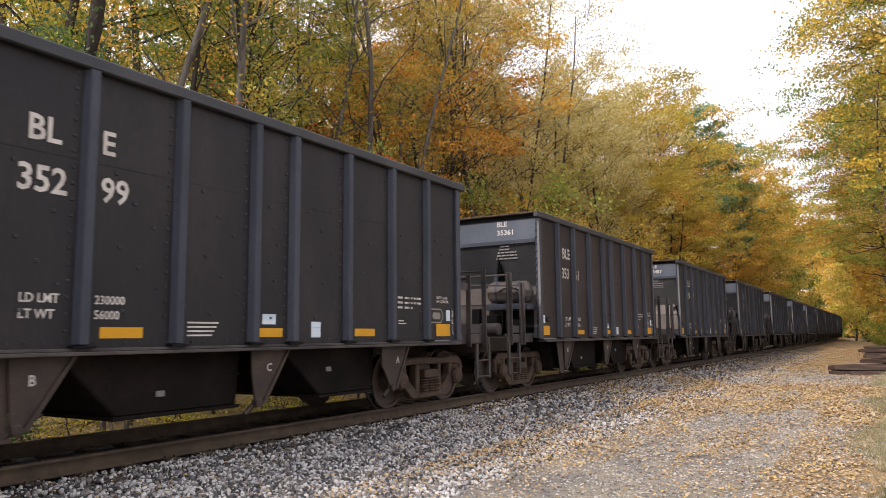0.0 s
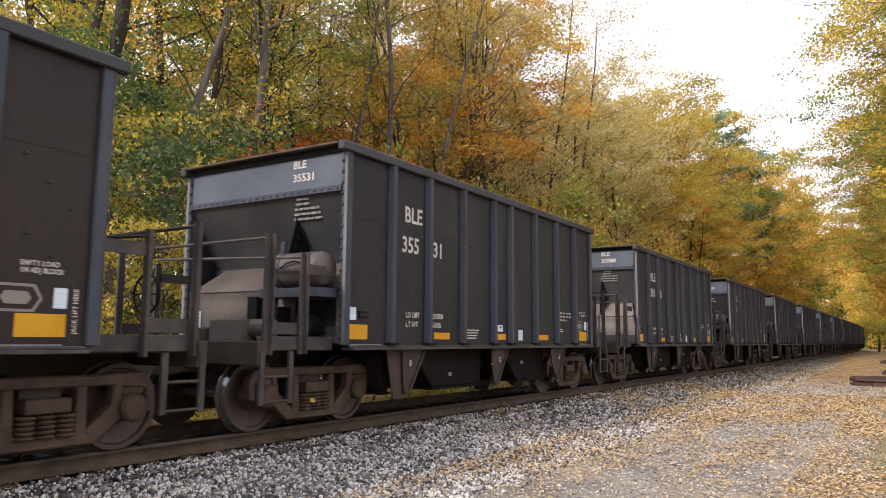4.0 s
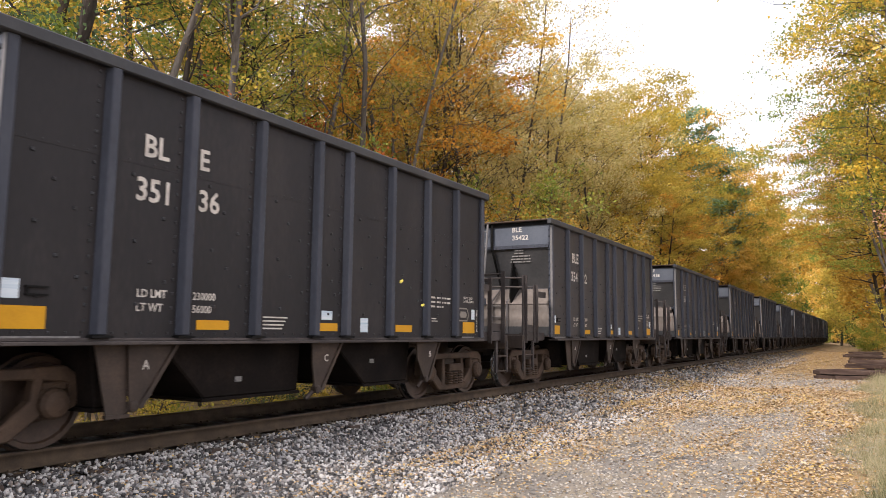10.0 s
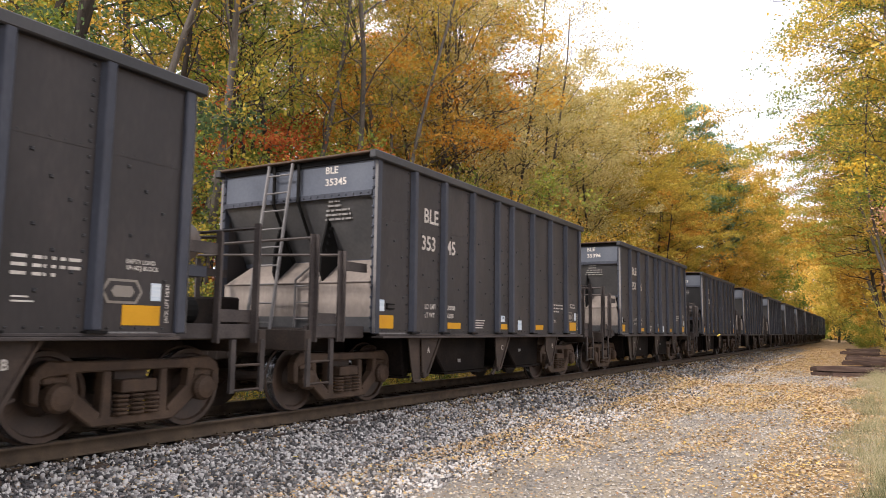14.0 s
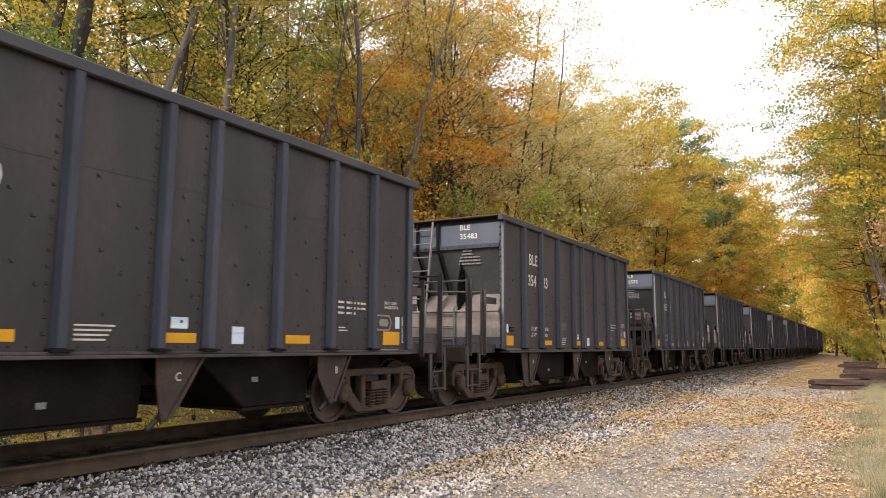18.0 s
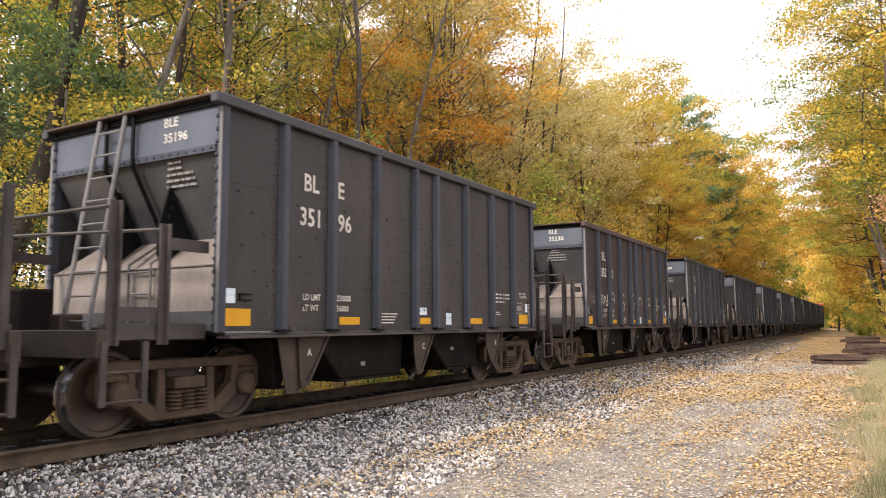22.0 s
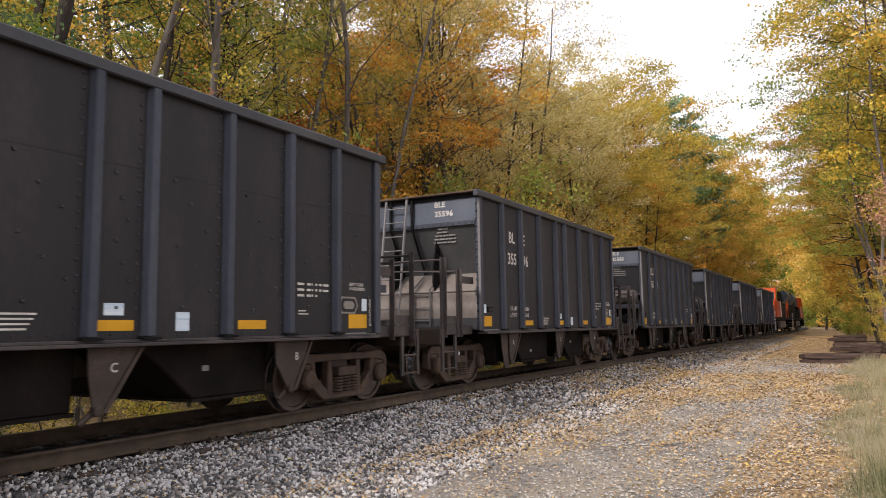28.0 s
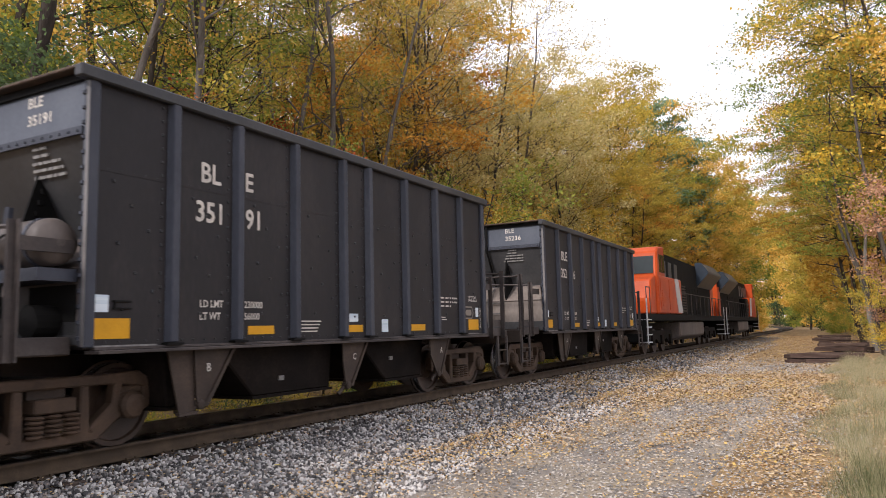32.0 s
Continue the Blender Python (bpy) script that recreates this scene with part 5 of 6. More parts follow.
def woods():
    rnd = random.Random(3)

    def row(kinds, colours, x0, x1, y0, y1, gap0, gap1, s0, s1):
        x, n = x0, 0
        while x < x1:
            y = rnd.uniform(y0, y1)
            tree(rnd.choice(kinds), colours(x * 15.0 / (y + 8.0)), x + rnd.uniform(-0.6, 0.6), y + aside(x), rnd.uniform(s0, s1), rnd.uniform(0, 360), n, DARK_BARK if rnd.random() < 0.5 else BARK, rnd.uniform(-5, 5))
            n += 1
            x += rnd.uniform(gap0, gap1)

    # colours by the bearing from the standing place
    upper = lambda b: rnd.choice(("olive", "green", "olive", "gold") if b < 11 else ("green", "olive", "green") if b < 20 else ("gold", "pale", "olive", "orange", "pale") if b < 27 else ("pale", "pale", "olive", "pale", "pale", "gold") if b < 52 else ("gold", "olive") if b < 62 else ("gold", "olive", "gold", "green"))
    lower = lambda b: rnd.choice(("sumac", "green", "sumac", "olive") if b < 11.5 else ("green", "green", "olive", "green") if b < 19 else ("olive", "orange", "gold") if b < 28 else ("olive", "gold", "olive", "green") if b < 50 else ("olive", "gold", "olive"))
    row(("thin",), upper, 7.5, 46, 7.0, 10.0, 3.6, 5.4, 0.9, 1.1)
    row(("near",), upper, 9, 24, 14, 20, 3.0, 5.0, 0.9, 1.1)
    row(("tall",), upper, 24, 40, 14, 20, 3.0, 5.0, 0.9, 1.1)
    row(("fine", "tall"), upper, 32, 37, 9.5, 13, 2.2, 3.2, 1.0, 1.1)
    row(("fine",), upper, 37, 48, 10.5, 14, 2.2, 3.2, 0.98, 1.1)
    row(("fine",), upper, 48, 58, 10.5, 14.0, 2.2, 3.2, 1.0, 1.1)
    row(("fine",), upper, 58, 78, 10.0, 13.5, 2.2, 3.2, 1.18, 1.32)
    row(("fine",), upper, 78, 86, 10.0, 13.5, 2.2, 3.2, 1.0, 1.15)
    row(("fine",), upper, 50, 82, 8.4, 10.0, 3.4, 5.0, 0.72, 0.9)
    row(("far",), upper, 12, 130, 24, 40, 4.2, 6.5, 0.9, 1.15)
    row(("far", "fine"), upper, 84, 150, 5.8, 9, 3.6, 5.5, 1.05, 1.25)
    row(("young",), lower, 8.0, 36, 10.5, 13.0, 1.5, 2.4, 0.8, 1.15)
    row(("young",), lower, 7.0, 30, 5.4, 6.6, 2.2, 3.6, 0.35, 0.6)
    row(("shrub",), lower, 30, 60, 5.6, 8.2, 1.8, 2.8, 0.65, 1.1)
    row(("shrub", "fine"), lower, 58, 110, 5.6, 7.0, 3.5, 5.5, 0.55, 0.8)
    row(("bush",), lambda b: rnd.choice(("green", "sumac", "olive", "sumac")), 4.0, 40, 4.6, 6.2, 1.3, 2.0, 0.4, 0.8)
    row(("bush",), lambda b: rnd.choice(("olive", "sumac", "green", "olive")), 6.0, 26, 3.7, 4.3, 1.1, 1.8, 0.32, 0.55)
    row(("thicket",), lambda b: rnd.choice(("olive", "green", "gold")), 112, 250, 6, 8, 7.0, 10.0, 0.8, 1.2)
    row(("thicket",), lambda b: rnd.choice(("olive", "green", "gold")), 96, 250, -9, -7.5, 6.0, 9.0, 0.6, 1.0)
    row(("shrub",), lower, 9, 70, 19, 24, 2.4, 3.8, 1.0, 1.6)
    row(("thin",), upper, 9.0, 36, 10.5, 14.5, 1.8, 3.0, 0.85, 1.05)
    # trunks that stand out against the crowns, and the deeper wood behind them
    tree("old", "olive", 7.3, 6.4, 1.05, 20, 0, DARK_BARK, 0, 8)
    tree("old", "green", 15.2, 10.2, 0.62, 110, 1, PALE_BARK, 2, 3)
    tree("old", "olive", 16.6, 9.6, 0.72, 200, 2, DARK_BARK, -2, -5)
    tree("old", "green", 18.4, 10.4, 0.75, 300, 1, DARK_BARK, 3, 6)
    tree("old", "olive", 19.4, 9.8, 0.80, 40, 0, BARK, 0, 12)
    tree("old", "pale", 27.5, 10.0, 0.85, 150, 2, DARK_BARK, 0, 7)
    tree("old", "pale", 34.0, 9.0, 0.9, 250, 1, BARK, 2, -6)
    tree("old", "pale", 38.5, 9.4, 0.82, 330, 0, BARK, 3, -4)
    row(("tall",), lambda b: rnd.choice(("gold", "olive") if b < 29 else ("pale", "olive")), 24, 66, 20, 25, 2.8, 4.4, 0.8, 0.98)
    tree("young", "rust", 17.0, 9.5, 1.0, 30, 1)
    tree("young", "rust", 21.5, 12.0, 1.2, 80, 2)
    tree("young", "sumac", 9.6, 6.8, 0.95, 10, 0)
    tree("young", "sumac", 8.3, 8.6, 0.95, 70, 1)
    tree("young", "sumac", 10.8, 9.4, 1.05, 160, 2)
    tree("young", "green", 12.6, 9.0, 0.95, 250, 0)
    tree("young", "olive", 11.0, 7.6, 1.0, 120, 1)
    tree("young", "green", 18.5, 8.6, 0.95, 200, 2)
    tree("spreading", "orange", 27.0, 10.5, 0.85, 140, 0)
    tree("spreading", "orange", 60.0, 7.0, 0.8, 20, 1)
    tree("pine", "pine", 80, 8.6, 1.02, 0, 0)
    tree("pine", "pine", 88, 6.4, 0.92, 50, 1)
    # the end of the view, where the track bends away
    for j in range(22):
        x = 140 + (j % 4) * 15 + rnd.uniform(-4, 4)
        tree("far", rnd.choice(("gold", "olive", "green", "gold", "olive")), x, -24 + j * 0.95 + rnd.uniform(-0.5, 0.5) + (0 if j < 21 else 1), rnd.uniform(0.75, 1.05), rnd.uniform(0, 360), j)
    for j in range(18):
        x = 215 + (j % 3) * 16 + rnd.uniform(-5, 5)
        tree("far", rnd.choice(("gold", "olive", "green", "gold", "olive")), x, -24 + j * 1.55, rnd.uniform(1.2, 1.6), rnd.uniform(0, 360), j)
    for j in range(14):
        x = 290 + (j % 3) * 14
        tree("far", rnd.choice(("gold", "olive", "gold")), x, -6 + j * 1.9, rnd.uniform(1.5, 1.9), rnd.uniform(0, 360), j)
    # far undergrowth; the dark sumac green stands in for deep shade there
    for j in range(12):
        tree("thicket", rnd.choice(("olive", "sumac", "sumac", "green")), 150 + rnd.uniform(-4, 4), -23 + j * 1.6, rnd.uniform(0.8, 1.2), rnd.uniform(0, 360), j)
    for j in range(9):
        tree("thicket", rnd.choice(("olive", "sumac", "sumac", "green")), 225 + rnd.uniform(-6, 6), -20 + j * 3.2, rnd.uniform(0.9, 1.3), rnd.uniform(0, 360), j)
    for j in range(11):
        tree("thicket", rnd.choice(("olive", "gold", "green", "green")), 340 + rnd.uniform(-6, 6), -6 + j * 4.6, rnd.uniform(1.3, 1.8), rnd.uniform(0, 360), j)
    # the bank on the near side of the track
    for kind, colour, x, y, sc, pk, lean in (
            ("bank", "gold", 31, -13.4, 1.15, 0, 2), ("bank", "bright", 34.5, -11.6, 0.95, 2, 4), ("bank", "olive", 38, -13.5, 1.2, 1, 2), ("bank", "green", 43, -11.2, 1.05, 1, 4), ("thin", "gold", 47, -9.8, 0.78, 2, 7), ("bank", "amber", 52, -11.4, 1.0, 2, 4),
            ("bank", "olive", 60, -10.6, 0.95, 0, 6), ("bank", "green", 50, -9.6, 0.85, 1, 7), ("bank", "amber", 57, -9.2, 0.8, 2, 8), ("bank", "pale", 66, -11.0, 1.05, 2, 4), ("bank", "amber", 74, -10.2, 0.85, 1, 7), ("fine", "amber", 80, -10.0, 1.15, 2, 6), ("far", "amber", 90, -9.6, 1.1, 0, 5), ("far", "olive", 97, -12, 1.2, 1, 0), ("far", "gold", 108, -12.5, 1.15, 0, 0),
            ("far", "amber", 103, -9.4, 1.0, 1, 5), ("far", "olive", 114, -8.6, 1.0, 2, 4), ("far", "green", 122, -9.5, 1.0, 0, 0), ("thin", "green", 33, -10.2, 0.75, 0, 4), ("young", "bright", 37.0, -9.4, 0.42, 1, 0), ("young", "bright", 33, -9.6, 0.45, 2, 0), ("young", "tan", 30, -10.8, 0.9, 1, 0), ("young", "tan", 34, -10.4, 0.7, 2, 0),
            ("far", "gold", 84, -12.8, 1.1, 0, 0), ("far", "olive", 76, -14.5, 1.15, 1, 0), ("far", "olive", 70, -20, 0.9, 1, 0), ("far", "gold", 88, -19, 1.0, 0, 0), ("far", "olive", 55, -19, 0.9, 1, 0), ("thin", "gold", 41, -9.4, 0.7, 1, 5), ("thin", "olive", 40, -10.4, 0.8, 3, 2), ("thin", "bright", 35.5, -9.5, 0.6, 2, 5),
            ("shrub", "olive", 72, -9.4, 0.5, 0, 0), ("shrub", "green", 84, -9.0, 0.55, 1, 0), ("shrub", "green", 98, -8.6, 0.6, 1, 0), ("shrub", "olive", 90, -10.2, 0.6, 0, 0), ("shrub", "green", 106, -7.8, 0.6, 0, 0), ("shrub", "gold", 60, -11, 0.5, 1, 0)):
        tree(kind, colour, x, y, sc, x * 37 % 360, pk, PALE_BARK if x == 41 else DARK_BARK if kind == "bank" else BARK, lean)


woods()


# ---------------------------------------------------------------- loose ground cover
def stones():
    rng = np.random.default_rng(4)
    phi = (1 + 5 ** 0.5) / 2
    ico = np.array([(-1, phi, 0), (1, phi, 0), (-1, -phi, 0), (1, -phi, 0), (0, -1, phi), (0, 1, phi), (0, -1, -phi), (0, 1, -phi), (phi, 0, -1), (phi, 0, 1), (-phi, 0, -1), (-phi, 0, 1)]) / 1.9
    tri = np.array([(0, 11, 5), (0, 5, 1), (0, 1, 7), (0, 7, 10), (0, 10, 11), (1, 5, 9), (5, 11, 4), (11, 10, 2), (10, 7, 6), (7, 1, 8), (3, 9, 4), (3, 4, 2), (3, 2, 6), (3, 6, 8), (3, 8, 9), (4, 9, 5), (2, 4, 11), (6, 2, 10), (8, 6, 7), (9, 8, 1)])
    x = np.concatenate([rng.uniform(-3, 2.5, 2600), rng.uniform(2.5, 12, 20500), rng.uniform(12, 26, 7500), rng.uniform(26, 60, 3400)])
    y = -0.97 - 2.95 * rng.uniform(0, 1, len(x)) ** 0.92 + rng.normal(0, 0.07, len(x))
    size = rng.uniform(0.012, 0.030, len(x)) * np.where(x > 26, 1.6, np.where(x > 12, 1.35, 1.0))
    z = np.array([bed(b) for b in y]) + size * 0.35 + np.where(y > -1.35, 0.022, 0.0)
    n = len(x)
    shape = ico[None] * rng.uniform(0.45, 1.45, (n, 12, 1)) * rng.uniform(0.6, 1.25, (n, 1, 3)) * size[:, None, None]
    a = rng.uniform(0, 6.28, n)
    c, s = np.cos(a)[:, None], np.sin(a)[:, None]
    rot = np.stack([shape[:, :, 0] * c - shape[:, :, 1] * s, shape[:, :, 0] * s + shape[:, :, 1] * c, shape[:, :, 2]], axis=2)
    verts = rot + np.stack([x, y, z], axis=1)[:, None, :]
    faces = tri[None] + (np.arange(n) * 12)[:, None, None]
    tagged(new("ballast_stones", arrays_mesh("ballast_stones", verts.reshape(-1, 3), faces.reshape(-1, 3), STONE)), "grey and white crushed stone beside the rails", "gravel", kind="stuff")


def pebbles():
    rng = np.random.default_rng(14)
    octa = np.array([(1, 0, 0), (-1, 0, 0), (0, 1, 0), (0, -1, 0), (0, 0, 1)], float)
    tri = np.array([(0, 2, 4), (2, 1, 4), (1, 3, 4), (3, 0, 4)])
    n = 52000
    x = np.where(rng.uniform(0, 1, n) < 0.1, rng.uniform(-6, 4, n), 3.5 + 30 * rng.uniform(0, 1, n) ** 1.9)
    y = rng.uniform(-8.2, -3.0, n)
    size = rng.uniform(0.007, 0.02, n) * (1 + np.clip(x - 4, 0, 40) / 22)
    z = np.array([bed(b) for b in y]) + size * 0.3
    shape = octa[None] * rng.uniform(0.5, 1.3, (n, 5, 1)) * size[:, None, None] * (1, 1, 0.7)
    a = rng.uniform(0, 6.28, n)
    c, s = np.cos(a)[:, None], np.sin(a)[:, None]
    rot = np.stack([shape[:, :, 0] * c - shape[:, :, 1] * s, shape[:, :, 0] * s + shape[:, :, 1] * c, shape[:, :, 2]], axis=2)
    verts = rot + np.stack([x, y, z], axis=1)[:, None, :]
    faces = tri[None] + (np.arange(n) * 5)[:, None, None]
    tagged(new("path_pebbles", arrays_mesh("path_pebbles", verts.reshape(-1, 3), faces.reshape(-1, 3), PEBBLE)), "small pale pebbles on the gravel path", "gravel", kind="stuff")


def litter():
    rng = np.random.default_rng(8)
    x = np.concatenate([rng.uniform(-8, 3, 12000), 3 + 22 * rng.uniform(0, 1, 84000) ** 1.0, rng.uniform(16, 90, 76000)])
    y = np.where(rng.uniform(0, 1, len(x)) < 0.82, rng.uniform(-9, -3.0, len(x)), rng.uniform(-3.4, -0.9, len(x)))
    patch = 0.6 + 0.45 * np.sin(x * 0.9 + 1.3 * np.sin(y * 2.1)) * np.cos(y * 1.7 + 0.6 * np.sin(x * 1.3)) - 0.35 * (np.abs(y + 5.1) < 0.35) * (x < 20) - 0.3 * (np.abs(y + 6.4) < 0.3) * (x < 20)
    keep = rng.uniform(0, 1, len(x)) < np.clip(patch, 0.08, 1) * np.where(y > -3.0, np.clip(0.36 + (x - 8) / 26, 0.36, 0.95), np.clip(0.26 + (x - 5) / 12 + np.abs(y + 5.2) / 3.0, 0, 1))
    x, y = x[keep], y[keep]
    z = np.array([bed(b) for b in y]) + 0.02 + rng.uniform(0, 0.02, len(x)) + np.where(y > -3.3, 0.02, 0.0)
    n = len(x)
    me = leaf_mesh("fallen_leaves", np.stack([x, y, z], axis=1), (0.028 + 0.024 * np.clip((x - 6) / 20, 0, 1))[:, None], rng, 1.8, 1.3)
    me.materials.clear()
    me.materials.append(LITTER)
    tagged(new("fallen_leaves", me), "yellow and brown fallen leaves on the gravel", "leaves", kind="stuff")


def grass():
    rng = np.random.default_rng(12)
    n = 42000
    tx = 6 + 28 * rng.uniform(0, 1, 700) ** 1.3
    ty = -7.55 - np.abs(rng.normal(0, 0.9, 700)) - 0.3 * np.sin(tx * 0.9)
    pick = rng.integers(0, 700, n)
    x, y = tx[pick] + rng.normal(0, 0.08, n), ty[pick] + rng.normal(0, 0.07, n)
    z = np.array([bed(b) for b in y])
    h = rng.uniform(0.05, 0.27, n) * (0.5 + rng.uniform(0, 1, 700)[pick]) * np.clip((-7.0 - y) * 1.2, 0.4, 1.3)
    a, w = rng.uniform(0, 6.28, n), 0.0018 + 0.0018 * rng.uniform(0, 1, n)
    lean = rng.normal(0, 0.35, (n, 2)) * h[:, None]
    side = np.stack([np.cos(a) * w, np.sin(a) * w, np.zeros(n)], axis=1)
    foot = np.stack([x, y, z - 0.02], axis=1)
    top = foot + np.stack([lean[:, 0], lean[:, 1], h], axis=1)
    verts = np.stack([foot - side, foot + side, top], axis=1)
    me = arrays_mesh("dry_grass", verts.reshape(-1, 3), np.arange(3 * n).reshape(n, 3), STRAW)
    tagged(new("dry_grass", me), "dry straw-coloured grass along the path", "grass", kind="stuff")


stones()
pebbles()
litter()
grass()


# ---------------------------------------------------------------- stacks of old sleepers by the path
def old_timber(x, y, z, length, turn, roll, tall=0.19, wide=0.24):
    rnd = random.Random(int(x * 100 + z * 1000 + y * 10))
    bm = bmesh.new()
    box(bm, -wide / 2, wide / 2, -length / 2, length / 2, 0, tall)
    bmesh.ops.subdivide_edges(bm, edges=[e for e in bm.edges if abs(e.verts[0].co.y - e.verts[1].co.y) > 0.5], cuts=6)
    for v in bm.verts:
        v.co += Vector((rnd.uniform(-0.022, 0.022), rnd.uniform(-0.06, 0.06), rnd.uniform(-0.024, 0.008) if v.co.z > 0.05 else 0))
    ob = part("old_sleeper", bevelled(bm, 0.012), TIMBER)
    ob.matrix_basis = pose(x, y, z, 0, roll, turn)
    tagged(ob, "weathered dark brown wooden sleeper in a stack", "timber", "stacked old sleepers")


def stacks():
    rnd = random.Random(2)
    for cx, cy, rows in ((32.6, -7.35, (7, 5)), (38.6, -8.0, (3, 2)), (46.0, -7.9, (5, 4)), (60.0, -7.6, (4, 3)), (74, -7.4, (4, 2))):
        z = land(cx, cy) - 0.01
        for layer, count in enumerate(rows):
            slew = rnd.uniform(-7, 7)
            for j in range(count):
                old_timber(cx + (j - count / 2) * 0.29 + rnd.uniform(-0.05, 0.05), cy + rnd.uniform(-0.32, 0.32), z + layer * 0.185, 2.35 + rnd.uniform(-0.35, 0.3), slew + rnd.uniform(-9, 9), rnd.uniform(-6, 6), rnd.uniform(0.14, 0.19), rnd.uniform(0.18, 0.25))


stacks()


# ---------------------------------------------------------------- old stakes behind the track
def stake(x, y, high, thick, lean, turn):
    bm = bmesh.new()
    rod(bm, (0, 0, -0.2), (0.02, 0.01, high), thick, 7, thick * 0.8)
    ob = part("stake", bm, BARK)
    ob.matrix_basis = pose(x, y, land(x, y), lean, 0, turn)
    tagged(ob, "weathered grey wooden stake in the undergrowth", "stake", "stakes behind the track")


for row in ((8.1, 4.1, 1.15, 0.06, 2, 0), (8.5, 4.2, 0.7, 0.03, -28, 10), (8.75, 4.3, 0.95, 0.05, -2, 40), (12.6, 4.3, 1.0, 0.05, 3, 0), (17.2, 4.4, 1.0, 0.05, -4, 0), (22.0, 4.4, 1.0, 0.05, 3, 0)):
    stake(*row)


# ---------------------------------------------------------------- leaves in the air
def drifting_leaf(size, seed):
    rnd = random.Random(seed)
    bm = bmesh.new()
    ring = [(0, -0.6), (0.22, -0.35), (0.5, -0.25), (0.32, 0.0), (0.45, 0.3), (0.15, 0.28), (0, 0.65), (-0.15, 0.28), (-0.45, 0.3), (-0.32, 0.0), (-0.5, -0.25), (-0.22, -0.35)]
    mid = bm.verts.new((0, 0, 0.06 * size))
    v = [bm.verts.new((size * x, size * y, size * rnd.uniform(-0.12, 0.12))) for x, y in ring]
    for i in range(len(v)):
        bm.faces.new((mid, v[i], v[(i + 1) % len(v)]))
    ob = part("falling_leaf", bm, LEAF["bright"])
    return tagged(ob, "yellow leaf drifting down in the air", "leaf", "falling leaves")


# for each leaf: the second at which it hangs at the place, the place, and its drift in a second
DRIFTS = [(1.0, (5.05, -2.6, 2.75), (0.35, 0.10, -0.75), 0.07), (6.0, (17.0, -6.0, 8.3), (0.5, 0.2, -0.9), 0.11), (6.5, (13.5, -5.2, 2.6), (0.4, 0.1, -0.8), 0.08), (7.0, (6.1, -6.7, 0.66), (-0.3, 0.2, -0.8), 0.07),
          (9.0, (7.6, -2.6, 2.55), (0.45, 0.1, -0.7), 0.07), (12.0, (8.0, -3.0, 0.3), (0.3, 0.1, -0.6), 0.05), (20.5, (15.0, -6.0, 0.6), (0.3, 0.2, -0.7), 0.06), (2.0, (9.5, -2.4, 2.2), (0.3, 0.0, -0.7), 0.06)]
LEAVES = [(drifting_leaf(size, i), t, Vector(p), Vector(d)) for i, (t, p, d, size) in enumerate(DRIFTS)]


# ---------------------------------------------------------------- movement of the train
# metres gone at each whole second, timed by the posts of the cars
GONE = (-1.98, 8.99, 19.85, 31.15, 42.10, 53.05, 64.01, 75.03, 86.05, 97.09, 108.12, 119.16, 129.89, 140.90, 152.12, 163.39, 174.66, 185.92, 197.10, 208.24, 219.44, 230.61, 241.75, 252.98, 264.10, 274.99, 286.39, 297.78, 309.18, 320.43, 331.79, 343.16, 354.46)


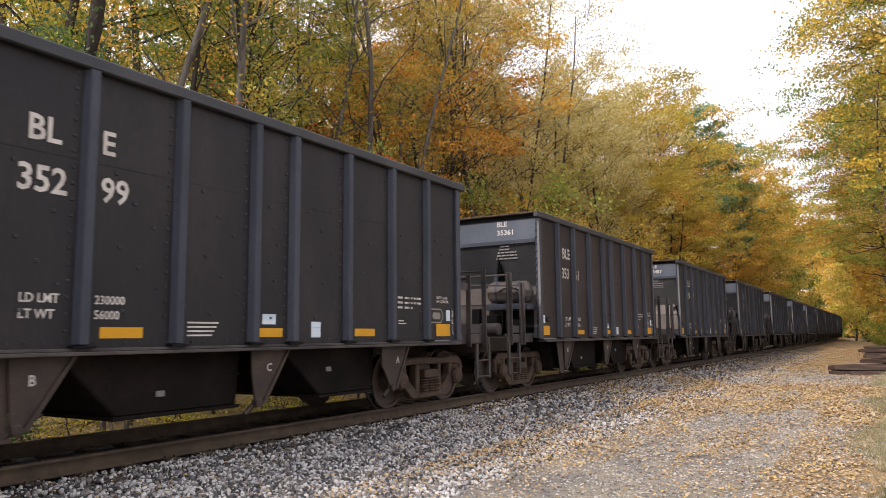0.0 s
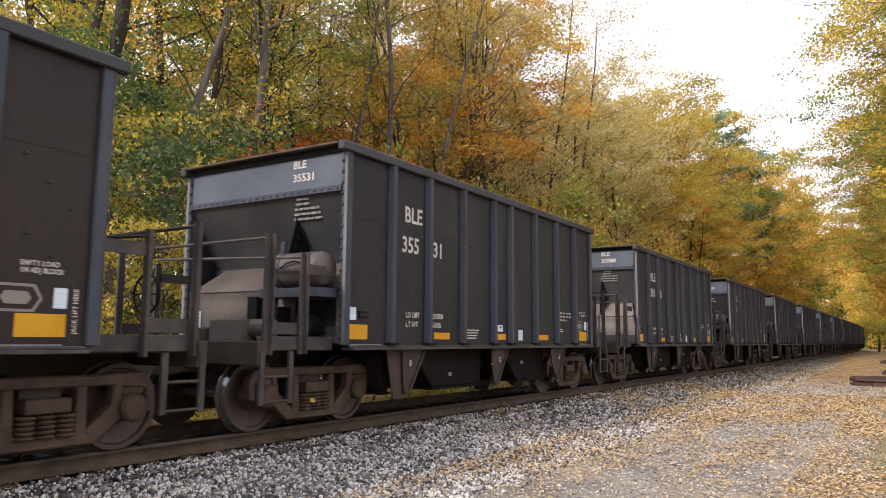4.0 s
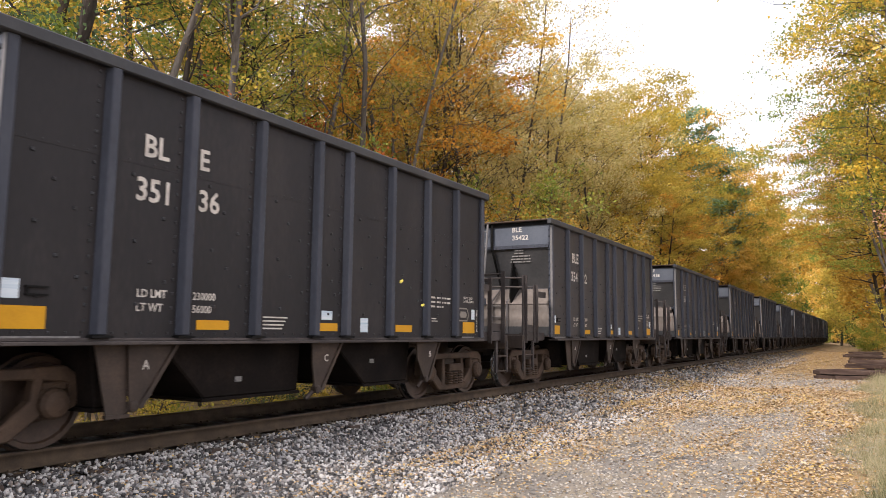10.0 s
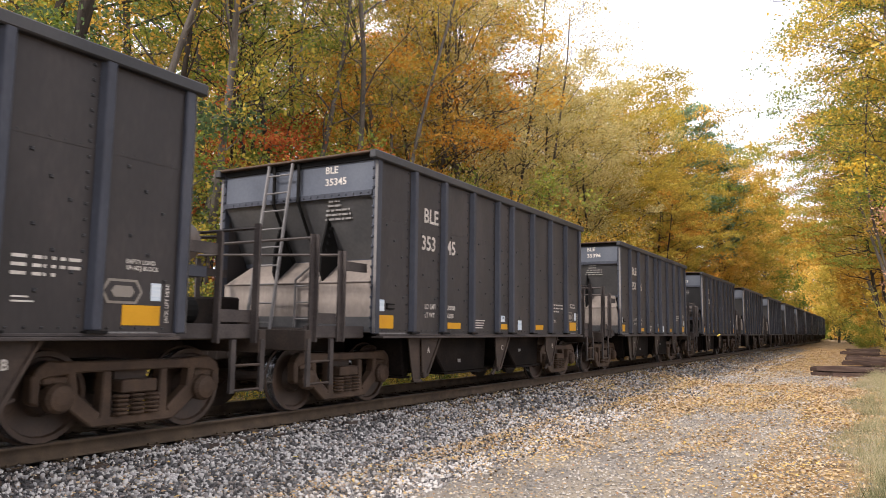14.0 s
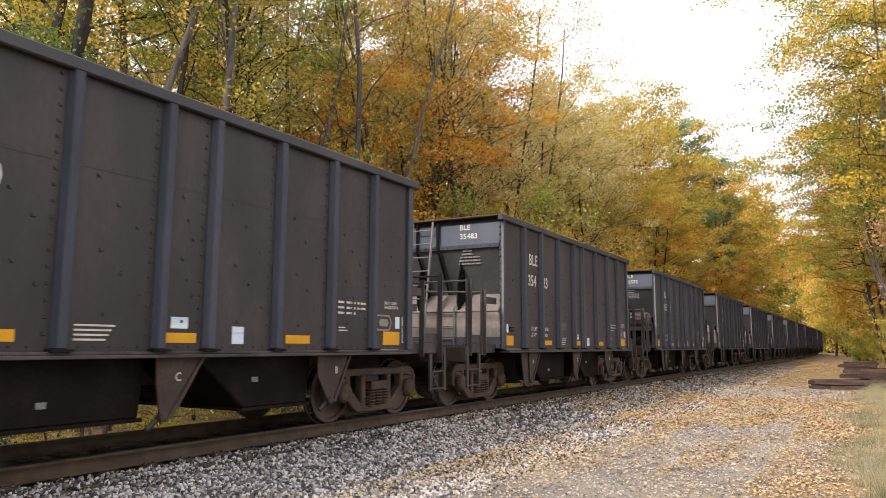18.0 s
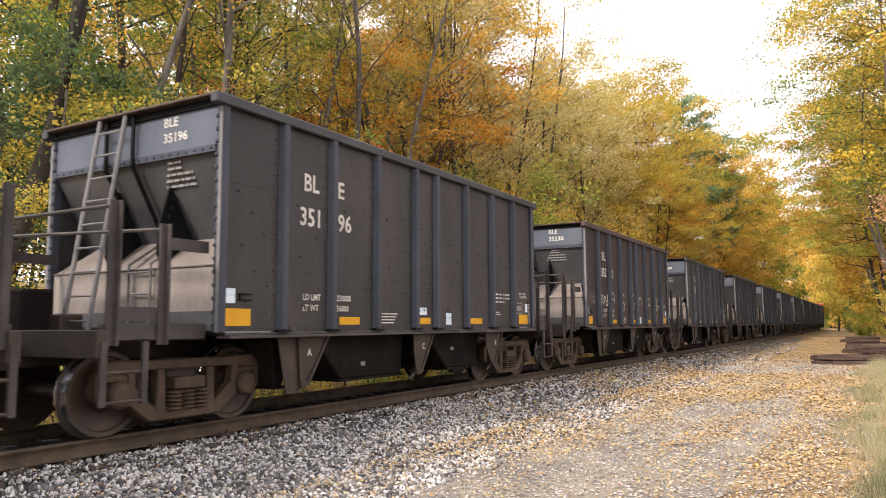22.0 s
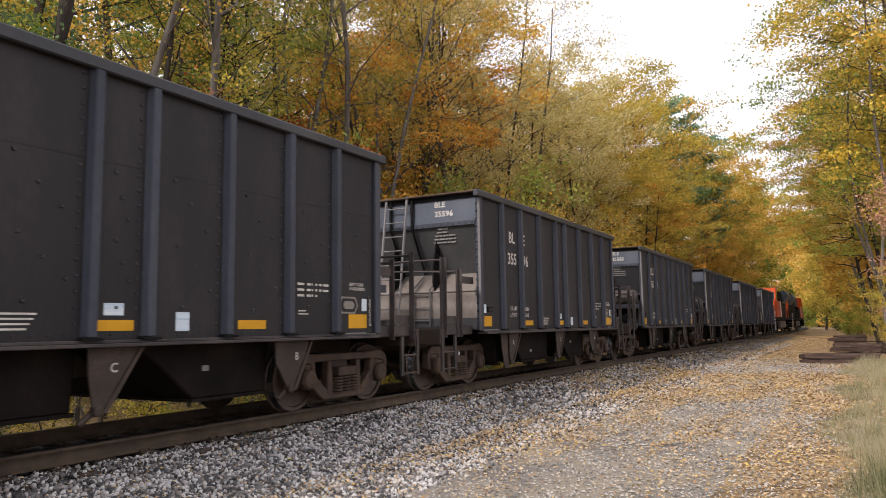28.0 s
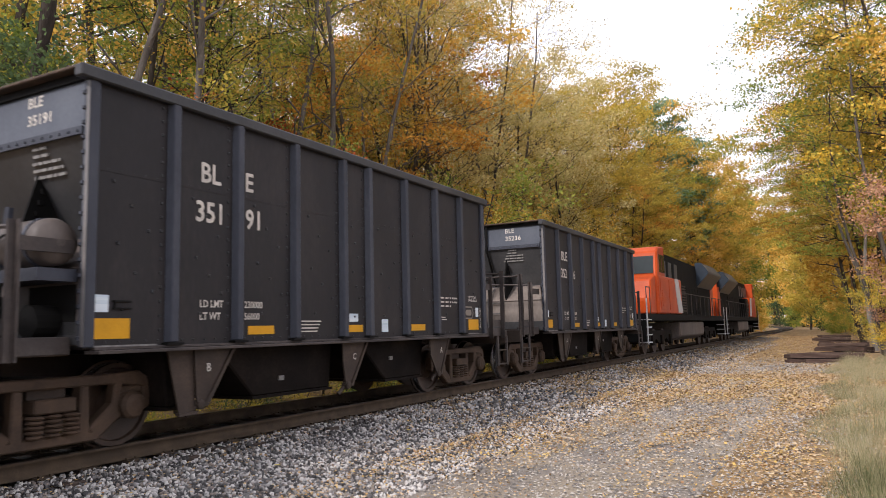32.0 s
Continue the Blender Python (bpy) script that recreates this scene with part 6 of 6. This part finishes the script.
def travelled(t):
    """Metres that the train has gone at t seconds, gliding from second to second."""
    i = min(max(int(t), 0), 31)
    g = lambda j: GONE[j] if 0 <= j <= 32 else (2 * GONE[0] - GONE[1] if j < 0 else 2 * GONE[32] - GONE[31])
    u, (p0, p1, p2, p3) = t - i, (g(i - 1), g(i), g(i + 1), g(i + 2))
    return p1 + 0.5 * u * (p2 - p0 + u * (2 * p0 - 5 * p1 + 4 * p2 - p3 + u * (3 * (p1 - p2) + p3 - p0)))


START = HB      # where the middle of the first car stands when nothing has been travelled


def motions():
    times = [t / 2 for t in range(65)]
    for k, car in enumerate(CARS):
        rows = []
        for t in times:
            x, y, a = on_track(START + k * PITCH - travelled(t))
            rows.append((t, pose(x, y, 0, 0, 0, math.degrees(a))))
        walk(car, rows)
    tail = START + (len(CARS) - 1) * PITCH + PITCH / 2
    for unit, u0, turn in ((LOCO_A, tail + LOCO_HALF, 0), (LOCO_B, tail + 3 * LOCO_HALF, 180)):
        rows = []
        for t in times:
            x, y, a = on_track(u0 - travelled(t))
            rows.append((t, pose(x, y, 0, 0, 0, math.degrees(a) + turn)))
        walk(unit, rows)
    # leaves fall from the crowns, tumble, and come to lie on the ground
    for i, (leaf, at, place, drift) in enumerate(LEAVES):
        rows = []
        for j in range(129):
            t = j / 4
            still = at + (place.z - bed(place.y) - 0.03) / -drift.z
            u = min(t, still)
            p = place + drift * (u - at)
            p.y += 0.08 * math.sin(3.1 * u + i)
            p.z = max(p.z, bed(p.y) + 0.03)
            rows.append((t, pose(p.x, p.y, p.z, 60 * math.sin(2.2 * (u - still)), 50 * math.sin(1.7 * (u - still)), 70 * (u - still))))
        walk(leaf, rows)
    # every wheelset of one kind and place on its truck turns alike, and shares its keys
    rolled = {}
    for unit, radius, sign in [(c, WHEEL_R, -1) for c in CARS] + [(LOCO_A, 0.508, -1), (LOCO_B, 0.508, 1)]:
        for ob in unit.children_recursive:
            if not ob.name.startswith("wheelset"):
                continue
            at = tuple(round(c, 3) for c in ob.location)
            key = (at, sign)
            if key not in rolled:
                walk(ob, [(i / 30, pose(*at, 0, sign * math.degrees(travelled(i / 30) / radius), 0)) for i in range(961)])
                rolled[key] = ob
            else:
                source = rolled[key]
                ob.rotation_mode = "QUATERNION"
                ob.animation_data_create()
                ob.animation_data.action = source.animation_data.action
                ob.animation_data.action_slot = source.animation_data.action_slot


motions()
